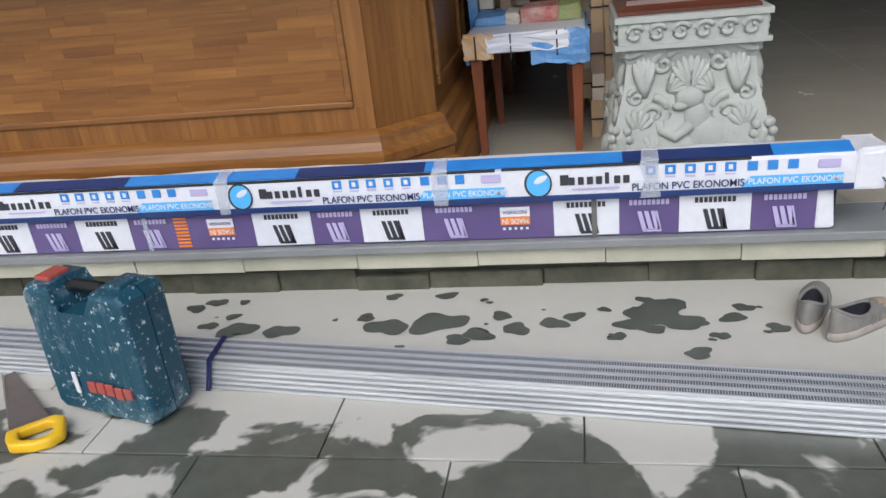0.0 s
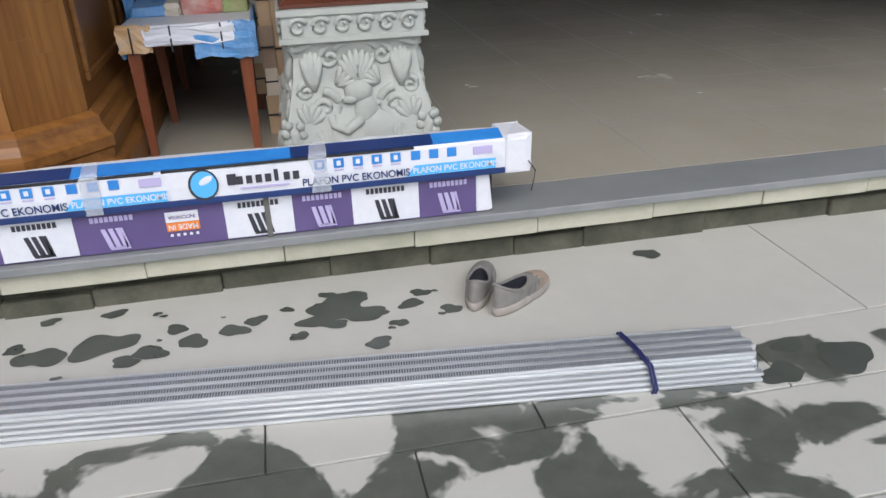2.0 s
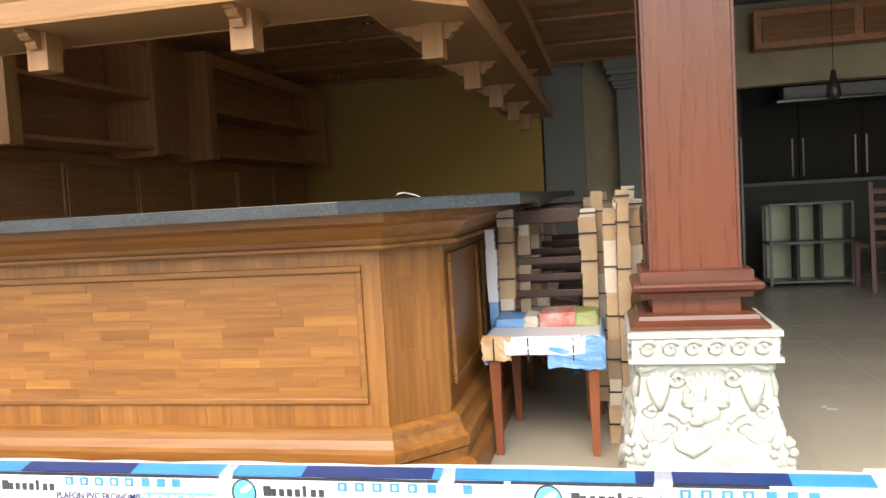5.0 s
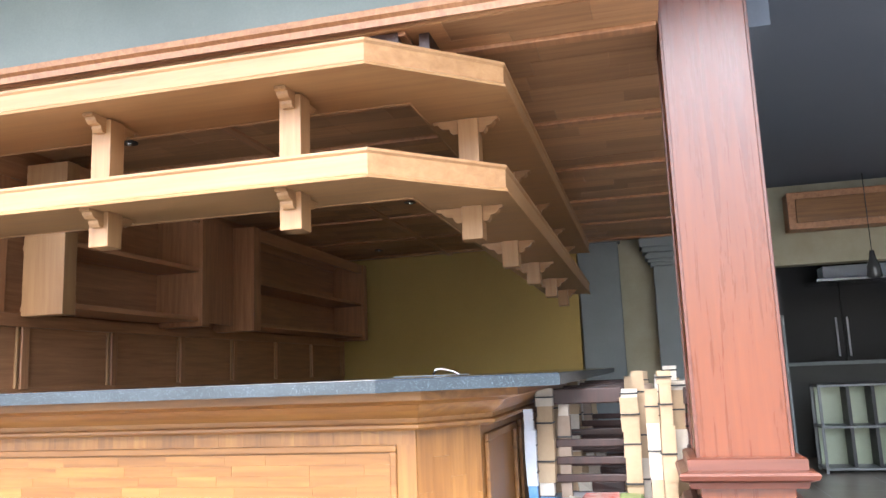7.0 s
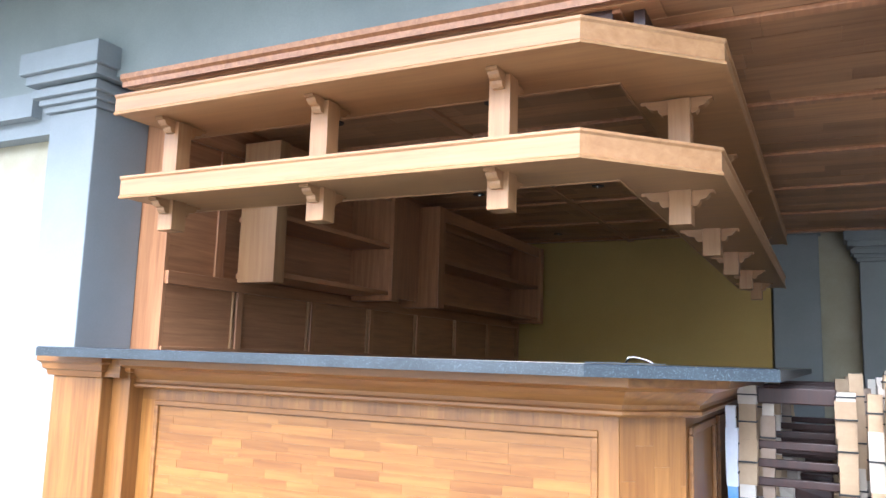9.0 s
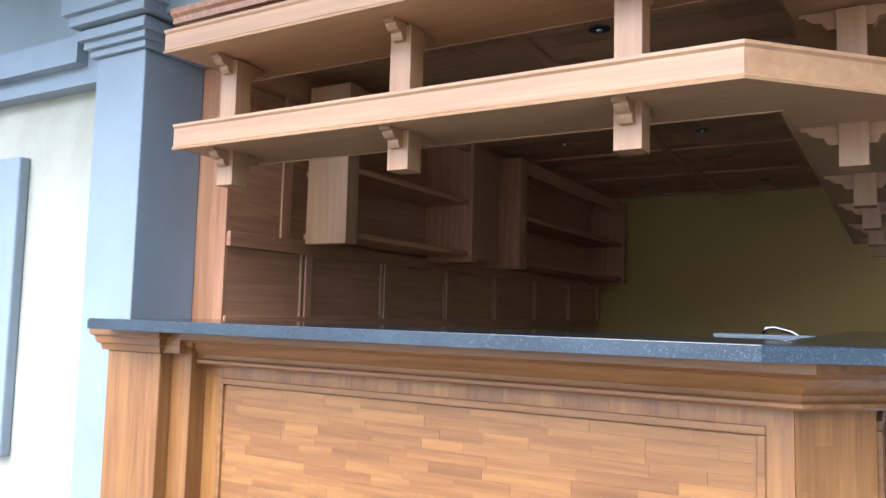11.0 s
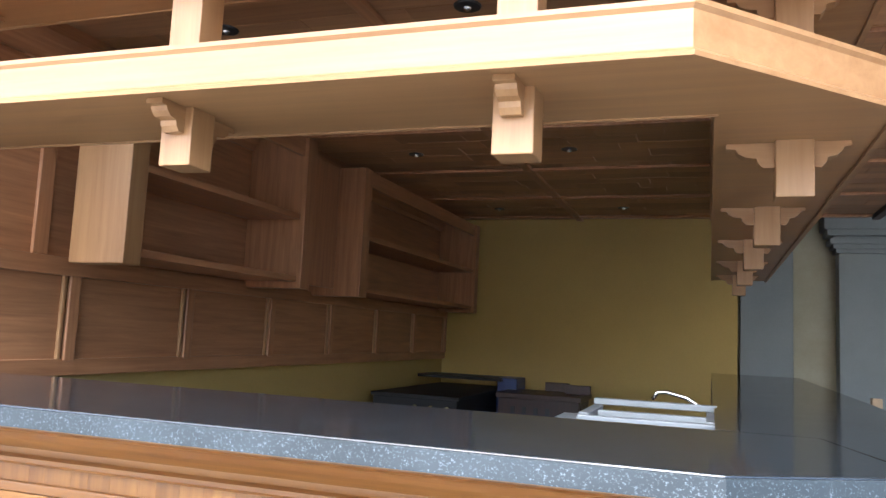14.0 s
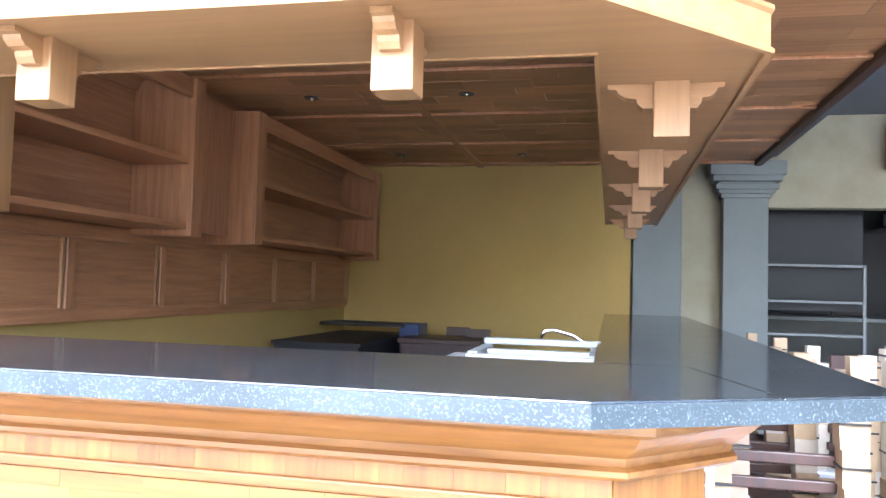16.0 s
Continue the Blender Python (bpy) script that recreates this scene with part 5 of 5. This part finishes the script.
# ---- pieces: paving slabs, riser tiles, wet patches, counter staves ----
def paving():
    ground = bpy.data.objects["ground"]
    rng = random.Random(21)
    # courses of slabs along x: the far course by the step is one broad slab wide
    rows = [(1.857, 2.48, 3.2, -5.2), (1.582, 1.853, 0.625, -5.475), (1.222, 1.578, 0.625, -5.153), (0.862, 1.218, 0.625, -5.475), (0.502, 0.858, 0.625, -5.153), (0.1, 0.498, 0.625, -5.475)]
    for y0, y1, w, x in rows:
        bm = box((0, 0, -0.012), (w - 0.004, y1 - y0 - 0.003, 0.0), 0.002)
        me = mesh_of("paving_slab", bm, PAVING)
        while x < 4.6:
            o = new("paving_slab", me)
            o.parent = ground
            o.matrix_basis = pose(x, y0, -rng.uniform(0, 0.0012))
            x += w
    bm = bmesh.new()
    for i in range(-12, 13):
        for j in range(-30, 0):
            x, y = i * 1.0, j * 0.62 + 0.095
            bm_box(bm, (x, y - 0.615, -0.012), (x + 0.995, y, -0.001))
    o = part("paving", bm, PAVING, ground)
    o["kind"] = "stuff"


def risers():
    x, rng = -5.6, random.Random(6)
    nos = bpy.data.objects["nosing"]
    while x < 4.6:
        w = 0.40
        o = part("riser_tile", box((x + 0.001, 2.400 + rng.uniform(-0.003, 0.003), 0.100 + rng.uniform(-0.006, 0.004)), (x + w - 0.001, 2.482, FZ - 0.0285), 0.003), RISER, nos)
        x += w
    x = -5.6
    base = bpy.data.objects["riser_mortar"]
    while x < 4.6:
        w = rng.uniform(0.2, 0.5)
        part("mortar_lump", box((x, 2.455 + rng.uniform(-0.014, 0.012), -0.010), (x + w, 2.482, rng.uniform(0.045, 0.088)), 0.008), MOSS, base)
        x += w
    for s in range(18):
        xs = -5.2 + s * 0.6 + 0.15
        part("floor_joint", box((xs, 2.60, FZ), (xs + 0.003, 8.2, FZ + 0.0006)), STRIP, bpy.data.objects["floor"])
    for y in (3.19, 3.79, 4.39, 4.99, 5.59, 6.19, 6.79, 7.39):
        part("floor_joint", box((-0.95, y, FZ), (4.3, y + 0.003, FZ + 0.0006)), STRIP, bpy.data.objects["floor"])


def wet_patch(bm, x, y, r, rng, flat=0.5):
    n = 40
    ph = [rng.uniform(0, 6.28) for _ in range(3)]
    ring_ = []
    for k in range(n):
        a = 2 * math.pi * k / n
        q = r * (1 + 0.16 * math.sin(2 * a + ph[0]) + 0.12 * math.sin(3 * a + ph[1]) + 0.07 * math.sin(5 * a + ph[2]))
        ring_.append(bm.verts.new((x + q * math.cos(a), y + q * flat * math.sin(a), 0.0008)))
    bm.faces.new(ring_)


def wet():
    rng = random.Random(2)
    bm = bmesh.new()
    spots = ((-1.09, 2.39, 0.028), (-0.91, 2.39, 0.033), (-0.72, 2.25, 0.033), (-0.67, 2.17, 0.043), (-0.56, 2.2, 0.041), (-0.5, 2.24, 0.033), (-0.01, 2.28, 0.03), (-0.05, 2.22, 0.036),
             (-0.1, 2.12, 0.026), (0.06, 2.16, 0.032), (-0.29, 2.34, 0.024), (-0.38, 2.12, 0.027), (-0.17, 2.03, 0.037), (-0.26, 2.26, 0.09), (-0.2, 2.2, 0.064), (-0.33, 2.19, 0.048),
             (-0.16, 2.2, 0.035), (-0.21, 2.3, 0.046), (-0.28, 2.16, 0.035), (-0.41, 2.28, 0.02), (-1.15, 2.25, 0.031), (-1.07, 2.19, 0.064), (-0.93, 2.21, 0.074), (-0.88, 2.22, 0.059),
             (-0.78, 2.14, 0.046), (-0.84, 2.11, 0.037), (0.76, 2.34, 0.042), (0.87, 1.74, 0.044), (0.98, 1.66, 0.081), (0.78, 1.63, 0.056), (0.62, 1.62, 0.045))
    for i, (x, y, r) in enumerate(spots):
        wet_patch(bm, x, y, r, rng, 0.78)
    for x, y, r in ((-1.77, 2.33, 0.036), (-1.71, 2.37, 0.036), (-1.61, 2.37, 0.021), (-1.67, 2.21, 0.032), (-1.61, 2.27, 0.026), (-1.56, 2.18, 0.064), (-1.41, 2.17, 0.053)):
        wet_patch(bm, x, y, r, rng, 0.75)
    for k in range(16):
        wet_patch(bm, rng.uniform(-1.7, 0.1), rng.uniform(2.06, 2.36), rng.uniform(0.006, 0.014), rng, 0.8)
    for i, f in enumerate(bm.faces):
        for v in f.verts:
            v.co.z = 0.0006 + 0.00002 * i
    o = tagged(new("wet_patches", mesh_of("wet_patches", bm, WETM)), "dark wet splashes drying on the paving", "puddle", kind="stuff")
    return o


def staves():
    rng = random.Random(9)
    y = FY
    z = PZ0 + 0.024
    # field of joined staves inside the front panel
    while z < PZ1 - 0.03:
        h = min(0.0365, PZ1 - 0.024 - z)
        x = PX0 + 0.024 - rng.uniform(0, 0.15)
        while x < PX1 - 0.024:
            w = rng.choice((0.16, 0.20, 0.24, 0.30))
            a, b = max(x, PX0 + 0.024), min(x + w, PX1 - 0.024)
            if b - a > 0.01:
                part("stave", box((a, y - 0.0045 - rng.uniform(0, 0.0006), z), (b - 0.0004, y + 0.001, z + h - 0.0003)), STAVE_X, counter)
            x += w
        z += h
    # upright staves above and below, and beside the panel
    for lo, hi in ((FZ + 0.285, PZ0), (PZ1, 1.105)):
        x = -3.33
        while x < CA[0] - 0.001:
            w = rng.choice((0.05, 0.065, 0.08, 0.1))
            b = min(x + w, CA[0])
            part("stave", box((x, y - 0.004, lo), (b - 0.0004, y + 0.001, hi)), STAVE_Z, counter)
            x += w
    for a, b in ((-3.33, PX0), (PX1, CA[0])):
        part("stave", box((a, y - 0.0042, PZ0), (b, y + 0.001, PZ1)), STAVE_Z, counter)
    # the splayed corner
    d = Vector(CB) - Vector(CA)
    L = d.length
    d.normalize()
    s = 0.0
    while s < L - 0.001:
        w = min(rng.choice((0.045, 0.06, 0.075)), L - s)
        z = FZ + 0.285
        while z < 1.105:
            h = min(rng.uniform(0.2, 0.5), 1.105 - z)
            o = part("stave", box((0, -0.004, z), (w - 0.0004, 0.001, z + h - 0.0004)), STAVE_Z, counter)
            o.matrix_basis = pose(CA[0] + d.x * s, CA[1] + d.y * s, 0, 0, 0, math.degrees(math.atan2(d.y, d.x)))
            z += h
        s += w


staves()
risers()
paving()
wet()
